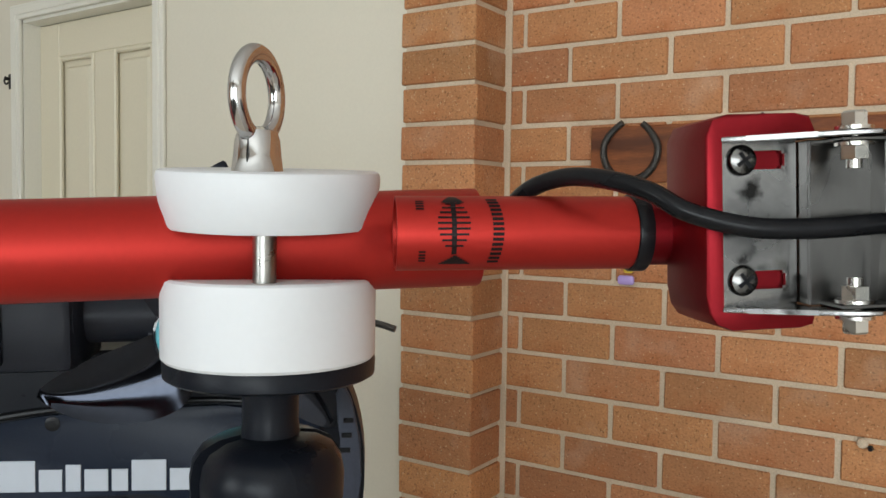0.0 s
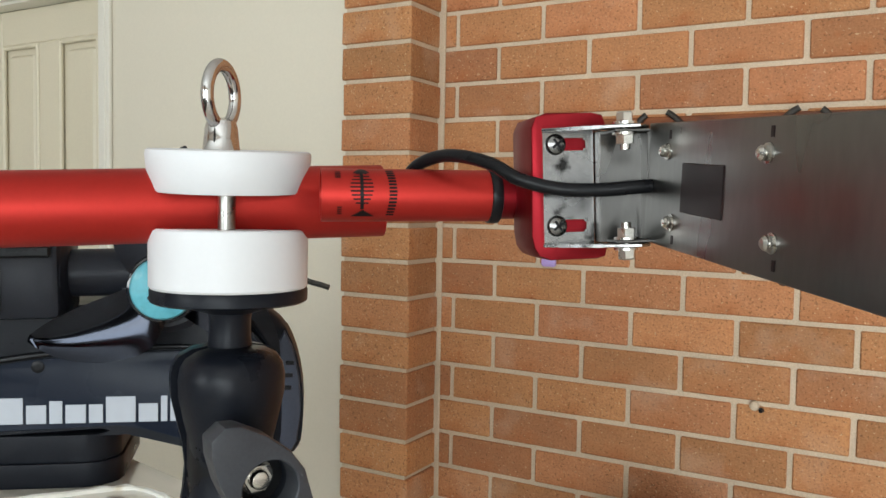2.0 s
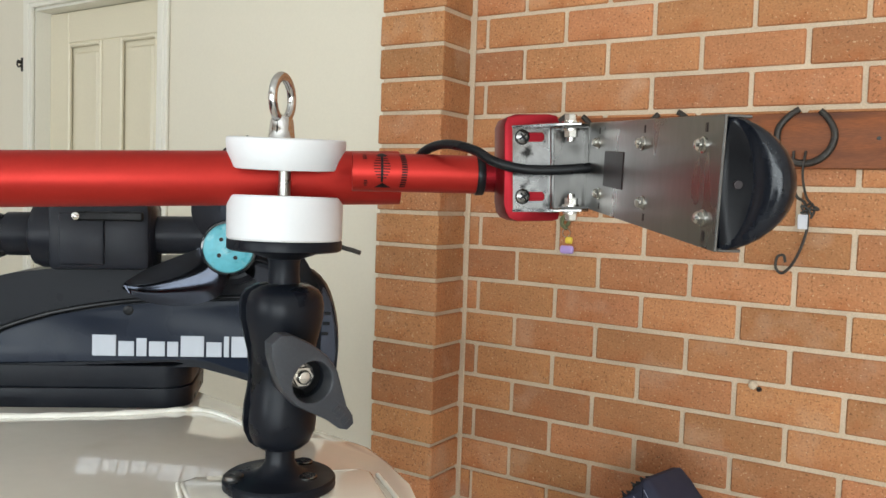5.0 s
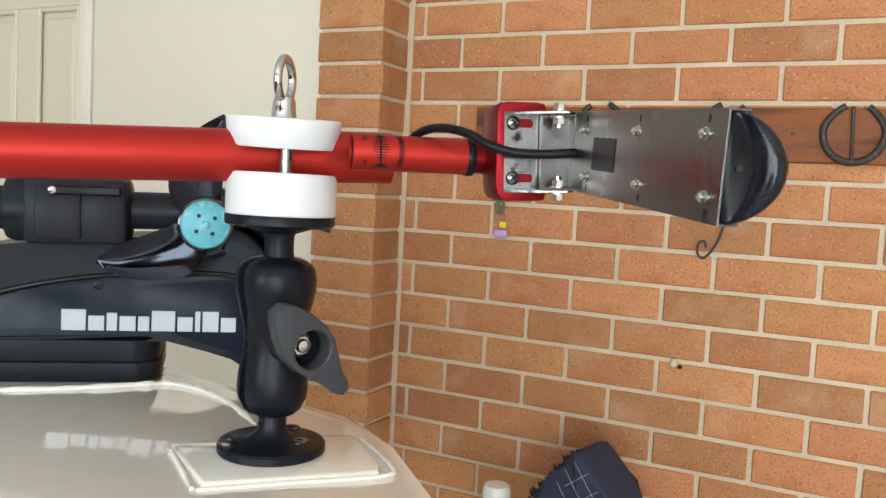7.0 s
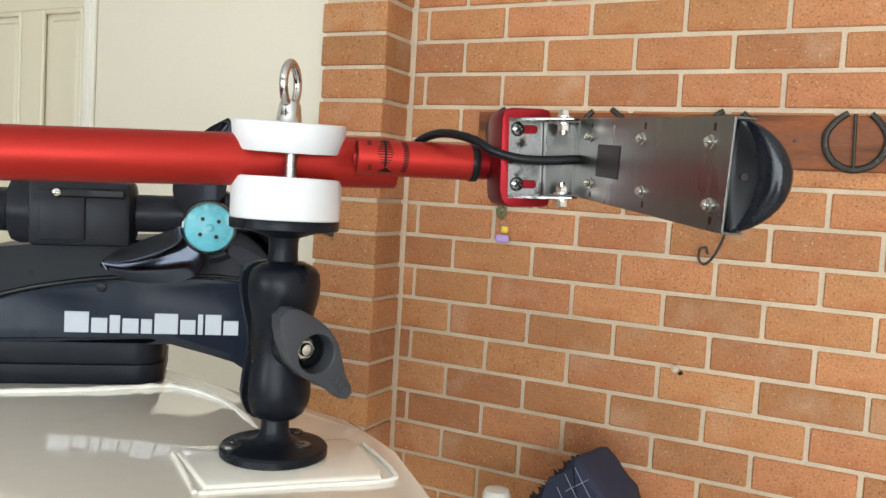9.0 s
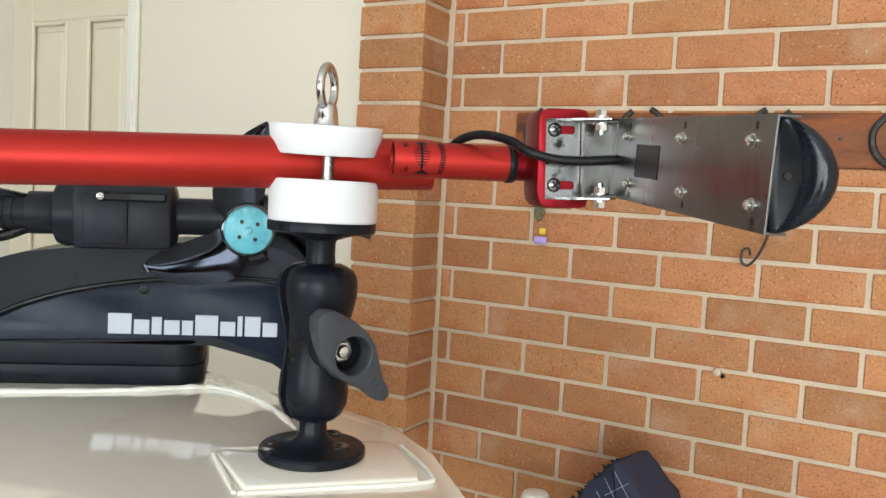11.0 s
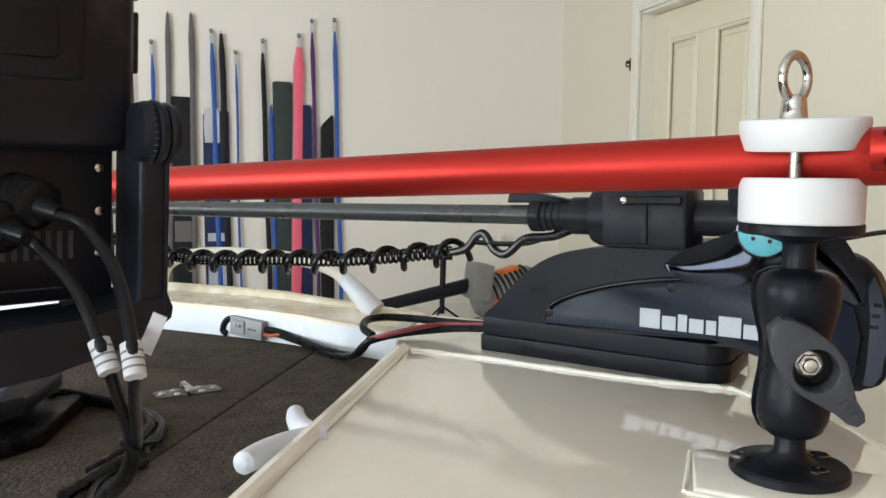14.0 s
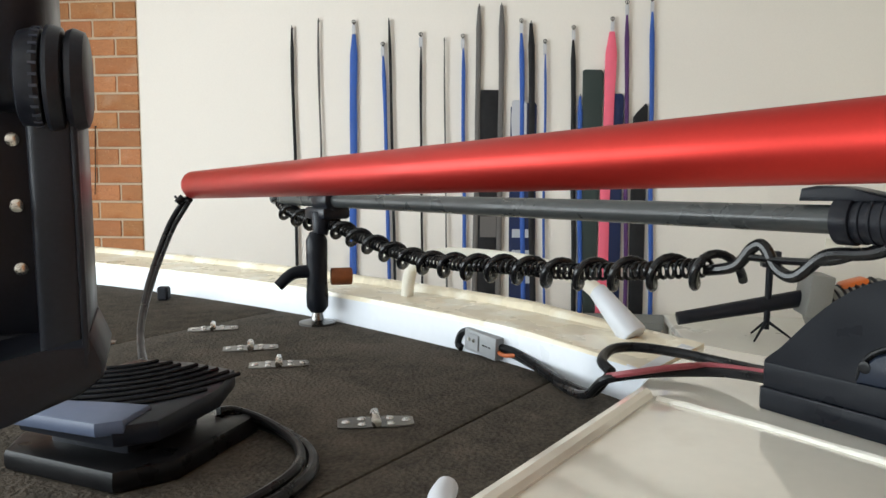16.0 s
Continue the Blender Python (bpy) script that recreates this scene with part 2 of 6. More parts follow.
DECKWHITE = mat("glossy_cream_deck_paint", (0.86, 0.82, 0.72), 0.12, vary=0.03, scale=5, fine=60, bump=0.012, rough_vary=0.04, coat=1.0, dirt=(0.68, 0.62, 0.5), dirt_scale=7, dirt_low=0.66, dirt_high=0.9)
CAULK = mat("white_sealant_bead", relief=0.004, base=(0.84, 0.82, 0.74), rough=0.4, vary=0.05, scale=40, fine=120, bump=0.4, dirt=(0.6, 0.52, 0.36), dirt_scale=30, dirt_low=0.58, dirt_high=0.75)
GUNWHITE = mat("white_gunwale_paint", (0.62, 0.65, 0.70), 0.35, vary=0.03, scale=8, fine=70, bump=0.05)
GUNCREAM = mat("aged_cream_gunwale_top", (0.74, 0.66, 0.50), 0.3, vary=0.07, scale=14, fine=80, bump=0.05, dirt=(0.85, 0.81, 0.69), dirt_scale=12, dirt_low=0.5, dirt_high=0.62)
HULL = mat("painted_hull", (0.6, 0.6, 0.58), 0.4)
CARPET = mat("charcoal_marine_carpet", relief=0.004, base=(0.068, 0.058, 0.047), rough=0.98, vary=0.5, scale=30, fine=190, bump=1.0, dirt=(0.12, 0.10, 0.08), dirt_scale=5, dirt_low=0.5, dirt_high=0.8, spec=0.1)
MGBLACK = mat("black_motor_housing", (0.010, 0.0145, 0.026), 0.28, vary=0.14, scale=14, fine=420, bump=0.06, dirt=(0.03, 0.034, 0.045), dirt_scale=9, dirt_low=0.66, dirt_high=0.9, spec=0.11)
MGTOP = mat("black_motor_top", (0.0085, 0.0098, 0.0135), 0.34, vary=0.2, scale=14, fine=420, bump=0.1, dirt=(0.026, 0.028, 0.033), dirt_scale=9, dirt_low=0.62, dirt_high=0.9, spec=0.13)
MGGREY = mat("grey_motor_housing", (0.05, 0.058, 0.08), 0.4, vary=0.1, scale=20, fine=400, bump=0.08, spec=0.16)
LOGO = mat("silver_grey_print", (0.45, 0.48, 0.53), 0.4, vary=0.04, bump=0)
BLUE = mat("turquoise_hub_cap", (0.10, 0.40, 0.48), 0.35, vary=0.15, scale=40, fine=200, bump=0.05, dirt=(0.36, 0.62, 0.66), dirt_scale=45, dirt_low=0.56, dirt_high=0.72)
SONAR = mat("satin_black_sonar_housing", (0.006, 0.007, 0.010), 0.22, vary=0.2, scale=40, fine=300, bump=0.03, spec=0.28, dirt=(0.035, 0.033, 0.03), dirt_scale=25, dirt_low=0.66)
MIRROR = mat("dark_polished_blade", (0.030, 0.033, 0.042), 0.10, metal=1, vary=0.1, scale=30, fine=200, bump=0.01, rough_vary=0.03, dirt=(0.016, 0.017, 0.021), dirt_scale=30, dirt_low=0.6, dirt_high=0.8)
BLADE = mat("gloss_black_propeller", (0.010, 0.012, 0.017), 0.06, vary=0.2, scale=40, fine=200, bump=0.01, coat=0.5, rough_vary=0.03, spec=0.5)
SHAFT = mat("grey_composite_shaft", (0.045, 0.049, 0.05), 0.33, vary=0.12, scale=20, fine=200, bump=0.03)
GREYPLUG = mat("grey_connector_plastic", (0.27, 0.28, 0.29), 0.5, vary=0.06, scale=40, bump=0.05)
COPPER = mat("orange_wire", (0.5, 0.12, 0.03), 0.5, vary=0.2)
REDWIRE = mat("faded_red_wire", (0.26, 0.05, 0.062), 0.45, vary=0.15, scale=40)
WOOD = mat("stained_jarrah_board", (0.205, 0.062, 0.019), 0.55, vary=0.35, scale=3, fine=60, bump=0.12, stretch=(1.2, 10, 10), spec=0.25, dirt=(0.085, 0.026, 0.010), dirt_scale=2.2, dirt_low=0.52, dirt_high=0.66)
IRON = mat("weathered_dark_iron", relief=0.004, base=(0.055, 0.05, 0.045), rough=0.5, metal=0.75, vary=0.35, scale=30, fine=250, bump=0.35)
NAVY = mat("navy_nylon_cloth", (0.018, 0.023, 0.05), 0.75, vary=0.2, scale=12, fine=600, bump=0.4)
PALEBLUE = mat("pale_stitching", (0.3, 0.33, 0.42), 0.8)
LILAC = mat("lilac_fob", (0.42, 0.3, 0.62), 0.5)
YELLOW = mat("yellow_fob", (0.7, 0.5, 0.05), 0.5)
PAPER = mat("paper_label", (0.55, 0.55, 0.58), 0.7, vary=0.03)
INK = mat("grey_label_ink", (0.16, 0.16, 0.17), 0.7, vary=0.1, bump=0)
ORANGE = mat("orange_tool_plastic", (0.75, 0.16, 0.02), 0.4)
TOOLGREY = mat("grey_tool_plastic", (0.22, 0.22, 0.21), 0.5)
SOCKS = {
    "black": mat("black_woven_sleeve", (0.007, 0.007, 0.009), 0.8, vary=0.2, scale=20, fine=300, bump=0.3),
    "blue": mat("blue_woven_sleeve", (0.03, 0.10, 0.40), 0.7, vary=0.15, scale=20, fine=300, bump=0.3),
    "grey": mat("grey_woven_sleeve", (0.13, 0.12, 0.115), 0.8, vary=0.15, scale=20, fine=300, bump=0.3),
    "pink": mat("pink_woven_sleeve", (0.85, 0.14, 0.22), 0.7, vary=0.08, scale=20, fine=300, bump=0.3),
    "purple": mat("purple_woven_sleeve", (0.09, 0.03, 0.13), 0.8, vary=0.15, scale=20, fine=300, bump=0.3),
    "green": mat("dark_green_bag_cloth", (0.03, 0.045, 0.042), 0.8, vary=0.15, scale=8, fine=300, bump=0.3),
    "white": mat("pale_grey_bag_cloth", (0.55, 0.56, 0.6), 0.8, vary=0.06, scale=8, fine=300, bump=0.3),
    "navy": mat("navy_bag_cloth", (0.01, 0.02, 0.075), 0.8, vary=0.15, scale=8, fine=300, bump=0.3),
}
BENCH = mat("white_bench_top", (0.74, 0.72, 0.66), 0.35, vary=0.04, scale=4)

FLOOR = 0.03

# ---------------------------------------------------------------- the garage
def setting(name, bm, material, label, category, smooth=0):
    return whole(name, bm, material, label, category, kind="structure", smooth=smooth)


setting("floor", box(B(), (-3.98, -3.4, -0.12), (4.5, 1.92, FLOOR)), CONCRETE, "grey concrete garage floor with faint stains", "floor")
setting("ground", box(B(), (-40, -60, -0.2), (40, -3.4, 0.0)), CONCRETE, "pale concrete driveway outside the garage", "ground")
setting("ceiling", box(B(), (-3.98, -3.4, 2.7), (4.5, 1.92, 2.8)), CEILING, "flat white painted garage ceiling", "ceiling")
wall_north = setting("wall_north", box(B(), (-1.19, 1.706, 0), (4.5, 1.92, 2.7)), MORTAR, "orange brick garage wall with raked sandy mortar", "wall")
pier = setting("wall_pier", box(B(), (-1.187, 1.562, 0), (-0.993, 1.706, 2.7)), MORTAR, "projecting brick pier at the wall's end", "wall")
bm = B()
box(bm, (-3.98, 1.66, 0), (-3.045, 1.78, 2.7))
box(bm, (-2.262, 1.66, 0), (-1.19, 1.78, 2.7))
box(bm, (-3.045, 1.66, 2.085), (-2.262, 1.78, 2.7))
setting("wall_door", bm, PLASTER, "cream painted plaster wall round the door", "wall")
setting("wall_west", box(B(), (-4.0, -2.08, 0), (-3.88, 1.66, 2.7)), PLASTER2, "white painted plaster wall behind the rods", "wall")
wall_brick_west = setting("wall_brick_west", box(B(), (-4.0, -3.3, 0), (-3.886, -2.08, 2.7)), MORTAR, "orange brick return beside the white wall", "wall")
setting("wall_east", box(B(), (4.4, -3.3, 0), (4.5, 1.706, 2.7)), PLASTER2, "plain painted wall behind the camera", "wall")
bm = B()
box(bm, (-4.0, -3.4, 0), (-1.95, -3.3, 2.7))
box(bm, (3.15, -3.4, 0), (4.5, -3.3, 2.7))
box(bm, (-1.95, -3.4, 2.15), (3.15, -3.3, 2.7))
setting("wall_south", bm, PLASTER2, "front wall round the open garage doorway", "wall")
setting("trim", box(B(), (-0.9935, 1.6935, 0), (-0.972, 1.7005, 2.7), bevel=0.002), MORTAR, "smeared mortar strip in the brick corner", "trim")

# the cream door in its frame
door = thing("door_1", (-2.65, 1.74, FLOOR), "closed cream four-panel door in a white frame", "door", kind="structure")
bm = B()
LY = 1.7225
box(bm, (-3.04, LY + 0.017, FLOOR), (-2.267, LY + 0.04, 2.072))
for x0, x1, z0, z1 in ((-3.04, -2.916, FLOOR, 2.072), (-2.357, -2.267, FLOOR, 2.072), (-2.693, -2.58, 1.0, 1.945), (-2.693, -2.58, 0.25, 0.86), (-2.916, -2.357, 1.945, 2.072), (-2.916, -2.357, 0.86, 1.0), (-2.916, -2.357, FLOOR, 0.25)):
    box(bm, (x0, LY, z0), (x1, LY + 0.02, z1), bevel=0.004)
part("leaf", bm, DOORPAINT, door, smooth=0)
for x0, x1 in ((-2.916, -2.693), (-2.58, -2.357)):
    for z0, z1 in ((1.0, 1.945), (0.25, 0.86)):
        bm = B()
        for a0, a1, b0, b1 in ((x0, x0 + 0.016, z0, z1), (x1 - 0.016, x1, z0, z1), (x0 + 0.016, x1 - 0.016, z0, z0 + 0.016), (x0 + 0.016, x1 - 0.016, z1 - 0.016, z1)):
            box(bm, (a0, LY - 0.006, b0), (a1, LY + 0.012, b1), bevel=0.005)
        box(bm, (x0 + 0.036, LY + 0.006, z0 + 0.036), (x1 - 0.036, LY + 0.03, z1 - 0.036), bevel=0.009)
        part("door_panel", bm, DOORPAINT, door, smooth=0)
bm = B()
for x0, x1 in ((-3.105, -3.045), (-2.262, -2.208)):
    box(bm, (x0, 1.642, FLOOR), (x1, 1.6585, 2.14), bevel=0.005, seg=2)
    box(bm, (x0 + 0.015, 1.637, FLOOR), (x1 - 0.015, 1.65, 2.125), bevel=0.004, seg=2)
box(bm, (-3.105, 1.6415, 2.085), (-2.208, 1.6585, 2.141), bevel=0.005, seg=2)
box(bm, (-3.09, 1.6365, 2.1), (-2.223, 1.65, 2.127), bevel=0.004, seg=2)
part("architrave", bm, TRIM, door, smooth=0)
bm = B()
box(bm, (-3.0455, 1.6585, FLOOR), (-3.04, 1.775, 2.085))
box(bm, (-2.267, 1.6585, FLOOR), (-2.2615, 1.775, 2.085))
box(bm, (-3.0455, 1.6585, 2.074), (-2.2615, 1.775, 2.0855))
part("door_jamb", bm, TRIM, door, smooth=0)

latch = thing("cabin_hook", (-3.13, 1.66, 1.86), "small black metal cabin hook screwed to plaster", "hook")
bm = B()
box(bm, (-3.142, 1.654, 1.835), (-3.126, 1.661, 1.892), bevel=0.002)
rod(bm, (-3.134, 1.656, 1.873), (-3.134, 1.64, 1.873), 0.007, seg=12)
part("plate", bm, IRON, latch)
part("hook", sweep(B(), [(-3.134, 1.64, 1.88), (-3.128, 1.632, 1.862), (-3.12, 1.634, 1.85), (-3.112, 1.64, 1.858)], 0.0035, 8), IRON, latch)

# ---------------------------------------------------------------- the boat
PORT_IN = smooth_line([(-2.06, -2.6, 0), (-2.0, -1.75, 0), (-1.85, -1.194, 0), (-1.557, -0.619, 0), (-1.251, -0.217, 0), (-1.072, -0.043, 0), (-0.955, 0.05, 0)], 6)
PORT_OUT = smooth_line([(-2.31, -2.65, 0), (-2.25, -1.8, 0), (-2.1, -1.30, 0), (-1.777, -0.694, 0), (-1.463, -0.24, 0), (-1.27, -0.02, 0), (-1.13, 0.15, 0)], 6)
DECK, CARP = 1.112, 1.068
BOW = [(-0.85, 0.03), (-0.955, 0.05), (-1.13, 0.15), (-1.02, 0.27), (-0.9, 0.36), (-0.76, 0.42), (-0.66, 0.435), (-0.609, 0.424), (-0.528, 0.40), (-0.456, 0.392), (-0.36, 0.394), (-0.30, 0.382), (-0.255, 0.357), (-0.206, 0.315), (-0.117, 0.223), (0.03, 0.06), (0.15, -0.12), (0.22, -0.49)]

boat = thing("fishing_boat", (-0.9, -1.2, FLOOR), "cream and white aluminium fishing boat with carpeted deck", "boat")


def flat(poly, z0, z1, bevel=0.0, seg=2):
    bm = B()
    a = [bm.verts.new((p[0], p[1], z0)) for p in poly]
    b = [bm.verts.new((p[0], p[1], z1)) for p in poly]
    ring_faces(bm, [a, b])
    bm.faces.new(a)
    top = bm.faces.new(b)
    if bevel:
        bmesh.ops.bevel(bm, geom=list(top.edges), offset=bevel, segments=seg, affect="EDGES", profile=0.5)
    return bm


part("bow_deck", flat(BOW, 1.02, DECK, 0.008, 3), DECKWHITE, boat, "glossy cream painted casting deck")
# gunwale: an inner face, a top and an outer lip, as one folded section along the side
bm = B()
rings = []
for i, (pi, po) in enumerate(zip(PORT_IN, PORT_OUT)):
    w = (po - pi)
    run = min(1.0, (len(PORT_IN) - 1 - i) / 8)
    sect = ((0.0, 1.03), (0.0, 1.114), (0.02, 1.1215), (0.06, 1.1225), (0.80, 1.1225), (0.83, 1.131), (0.86, 1.134), (0.97, 1.134), (1.0, 1.128), (1.0, 1.03))
    rings.append([bm.verts.new((pi.x + w.x * s, pi.y + w.y * s, z if z < 1.1125 else 1.1125 + (z - 1.1125) * run)) for s, z in sect])
ring_faces(bm, rings)
bm.faces.new(rings[0])
bm.faces.new(rings[-1])
gun = part("gunwale", bm, GUNCREAM, boat, "aged cream painted gunwale")
gun.data.materials.append(GUNWHITE)
for fc in gun.data.polygons:
    if fc.center.z + MW[gun].translation.z < 1.1135 and len(fc.vertices) == 4:
        fc.material_index = 1
# hull
bm = B()
outline = [(p.x, p.y) for p in PORT_OUT] + BOW[3:16] + [(0.35, -0.6), (0.5, -1.6), (0.5, -2.65)]
rings = []
for z, k in ((1.03, 1.0), (0.85, 0.94), (0.68, 0.78), (0.58, 0.45), (FLOOR, 0.16)):
    rings.append([bm.verts.new((-0.75 + (x + 0.75) * k, -1.2 + (y + 1.2) * (0.4 + 0.6 * k), z)) for x, y in outline])
ring_faces(bm, rings)
bm.faces.new(rings[0])
bm.faces.new(rings[-1])
part("hull", bm, HULL, boat, "painted aluminium hull")


def clip(poly, o, n):
    out = []
    for i, a in enumerate(poly):
        b = poly[(i + 1) % len(poly)]
        da, db = (a[0] - o[0]) * n[0] + (a[1] - o[1]) * n[1], (b[0] - o[0]) * n[0] + (b[1] - o[1]) * n[1]
        if da >= 0:
            out.append(a)
        if (da >= 0) != (db >= 0):
            t = da / (da - db)
            out.append((a[0] + (b[0] - a[0]) * t, a[1] + (b[1] - a[1]) * t))
    return out


FORE = (0.44, 0.898)
area = [(p.x, p.y) for p in PORT_IN] + [(-0.85, 0.032), (0.22, -0.49), (0.6, -0.9), (0.7, -2.6)]
S1P, S2P = (-1.527, -0.612), (-0.776, -0.206)
gap = 0.0012
panels = (clip(area, (S2P[0] + FORE[0] * gap, S2P[1] + FORE[1] * gap), FORE),
          clip(clip(area, (S2P[0] - FORE[0] * gap, S2P[1] - FORE[1] * gap), (-FORE[0], -FORE[1])), (S1P[0] + FORE[0] * gap, S1P[1] + FORE[1] * gap), FORE),
          clip(area, (S1P[0] - FORE[0] * gap, S1P[1] - FORE[1] * gap), (-FORE[0], -FORE[1])))
for poly in panels:
    part("carpet_panel", flat(poly, 1.03, CARP, 0.003, 2), CARPET, boat, "charcoal carpeted hatch panel")

# rolled rim, sealant beads, welded pad and cleat of the bow deck
part("deck_rim", sweep(B(), [(-0.846, 0.034, DECK + 0.002), (-0.6, -0.087, DECK + 0.002), (-0.363, -0.205, DECK + 0.002), (-0.1, -0.335, DECK + 0.002), (0.21, -0.486, DECK + 0.002)], 0.010, 10, 6), DECKWHITE, boat)
def bead(pts, r=0.0045):
    """An uneven bead of sealant."""
    line = smooth_line([(x, y, z) for x, y, z in pts], 14)
    b = B()
    sweep(b, line, lambda s: r * (1 + 0.3 * noise.noise(Vector((s * 37, pts[0][0] * 9, 1)))), 8, 1)
    return b


part("sealant_bead", bead([(-0.842, 0.048, DECK), (-0.77, 0.125, DECK), (-0.66, 0.225, DECK), (-0.59, 0.297, DECK), (-0.556, 0.345, DECK), (-0.535, 0.366, DECK - 0.001), (-0.496, 0.366, DECK - 0.001), (-0.437, 0.348, DECK - 0.002), (-0.375, 0.310, DECK - 0.003), (-0.34, 0.285, DECK - 0.005)], 0.0043), CAULK, boat, "thick white sealant bead")
PAD = [(-0.279, 0.137), (-0.178, 0.243), (-0.188, 0.262), (-0.245, 0.312), (-0.262, 0.312), (-0.36, 0.205), (-0.358, 0.188)]
part("mount_pad", flat(PAD, DECK - 0.003, 1.1168, 0.0046, 3), DECKWHITE, boat, "welded cream mounting pad")
part("sealant_bead", bead([(-0.279, 0.132, DECK + 0.001), (-0.228, 0.186, DECK + 0.001), (-0.174, 0.243, DECK + 0.001), (-0.182, 0.268, DECK + 0.001), (-0.243, 0.317, DECK + 0.0005)], 0.0019), CAULK, boat)
part("sealant_bead", bead([(-0.363, 0.19, DECK + 0.001), (-0.325, 0.163, DECK + 0.001), (-0.283, 0.132, DECK + 0.0005)], 0.0020), CAULK, boat)
bm = B()
sweep(bm, [(-0.500, -0.128, 1.106), (-0.494, -0.152, 1.108), (-0.468, -0.182, 1.112), (-0.430, -0.207, 1.116)], lambda q: 0.0165 - 0.0065 * q - (0.005 if q > 0.97 else 0), 14, 8)
sweep(bm, [(-0.505, -0.130, 1.106), (-0.525, -0.142, 1.110), (-0.550, -0.147, 1.113), (-0.577, -0.1455, 1.1135)], lambda q: 0.0135 - 0.0045 * q - (0.004 if q > 0.96 else 0), 14, 8)
part("cleat", bm, GUNWHITE, boat, "white cast two-horn cleat")


def hinge_part(x, y, turn):
    m = pose(x, y, CARP, 0, 0, turn)
    hinge = part("hinge", rod(B(), m @ Vector((0, -0.021, 0.0062)), m @ Vector((0, 0.021, 0.0062)), 0.0056, seg=14, bevel=0.001), ZINC, boat, "stainless butterfly hinge")
    for s in (-1, 1):
        bm = prism(B(), [(s * 0.004, -0.019), (s * 0.014, -0.019), (s * 0.038, -0.0165), (s * 0.043, -0.013), (s * 0.043, 0.013), (s * 0.038, 0.0165), (s * 0.014, 0.019), (s * 0.004, 0.019)], 0, 0.0018, m @ pose(0, 0, 0.0022, -90), 0.0005, 1)
        part("leaf", bm, STEEL, hinge)
        for sx, sy in ((0.016, -0.010), (0.016, 0.010), (0.034, 0)):
            part("screw", lathe(B(), [(0.0052, 0.0018), (0.0052, 0.0026), (0.0040, 0.004), (0.001, 0.0046)], m @ Matrix.Translation((s * sx, sy, 0)), 14), CHROME, hinge)


for x, y, turn in ((-0.86, -0.26, 105), (-1.107, -0.455, 108), (-1.205, -0.534, 110), (-1.345, -0.655, 112), (-1.2, -0.808, 112)):
    hinge_part(x, y, turn)

rail = part("grab_rail", sweep(B(), [(-1.172, 0.012, 1.168), (-1.19, -0.02, 1.192), (-1.235, -0.085, 1.208), (-1.30, -0.165, 1.211), (-1.37, -0.25, 1.205), (-1.415, -0.305, 1.18), (-1.43, -0.32, 1.12)], 0.0115, 14, 8), TRIM, boat, "cream tubular grab rail")
part("rail_socket", rod(B(), (-1.135, 0.055, 1.118), (-1.178, 0.004, 1.178), 0.021, 0.0135, 18, 0.003), GUNWHITE, rail, "white rail socket")
part("speaker_clip", box(B(), (-1.645, -0.90, CARP), (-1.625, -0.875, CARP + 0.03), bevel=0.004), BLACKPLASTIC, boat, "small black rubber catch")

# ---------------------------------------------------------------- ball mount on the bow pad
AX = Vector((-0.286, 0.234, 0))
K = Vector((0.89, -0.456, 0)).normalized()
KH = Vector((0.456, 0.89, 0)).normalized()
kang = math.degrees(math.atan2(K.y, K.x))
up = Matrix.Translation(AX)

mount = thing("ball_mount", (AX.x, AX.y, 1.1168), "black powder-coated double ball mount bolted to a pad", "mount")
bm = B()
lathe(bm, [(0.0465, 1.1168), (0.0478, 1.118), (0.0478, 1.1235), (0.0462, 1.1255), (0.026, 1.1275), (0.0205, 1.129), (0.015, 1.1335), (0.0125, 1.139), (0.0122, 1.152), (0.019, 1.158), (0.019, 1.17), (0.012, 1.18)], up, 48)
base_plate = part("round_base", bm, POWDER, mount, "round black base plate")
for dx, dy in ((0.025, 0.007), (-0.024, -0.03), (-0.004, 0.034)):
    m = up @ Matrix.Translation((dx, dy, 0))
    bm = lathe(B(), [(0.0085, 1.1255), (0.0085, 1.1282), (0.0074, 1.129), (0.003, 1.129), (0.0028, 1.1275)], m, 20)
    part("screw", bm, STEEL, base_plate, "countersunk stainless screw")
prof = [(0.011, 1.1495), (0.018, 1.1515), (0.024, 1.1565), (0.0282, 1.166), (0.0292, 1.175), (0.0282, 1.188), (0.0258, 1.203), (0.0245, 1.218), (0.0262, 1.233), (0.0298, 1.248), (0.0328, 1.262), (0.0332, 1.273), (0.0318, 1.2805), (0.0285, 1.2855), (0.021, 1.2895), (0.012, 1.291)]
for side, nm in ((1, "socket_arm_half"), (-1, "socket_arm_half")):
    m = Matrix.Translation(AX + K * 0.0022 * side) @ pose(0, 0, 0, 0, 0, kang + (0 if side > 0 else 180))
    pr = prof if side > 0 else [(r * 1.03 + 0.0015, z) for r, z in prof]
    part(nm, lathe(B(), pr, m, 28, -88, 176), POWDER, mount, "cast half of the clamp arm")
bm = lathe(B(), [(0.0262, 1.176), (0.0262, 1.262)], up, 24)
part("inner_spring", bm, RUBBER, mount)
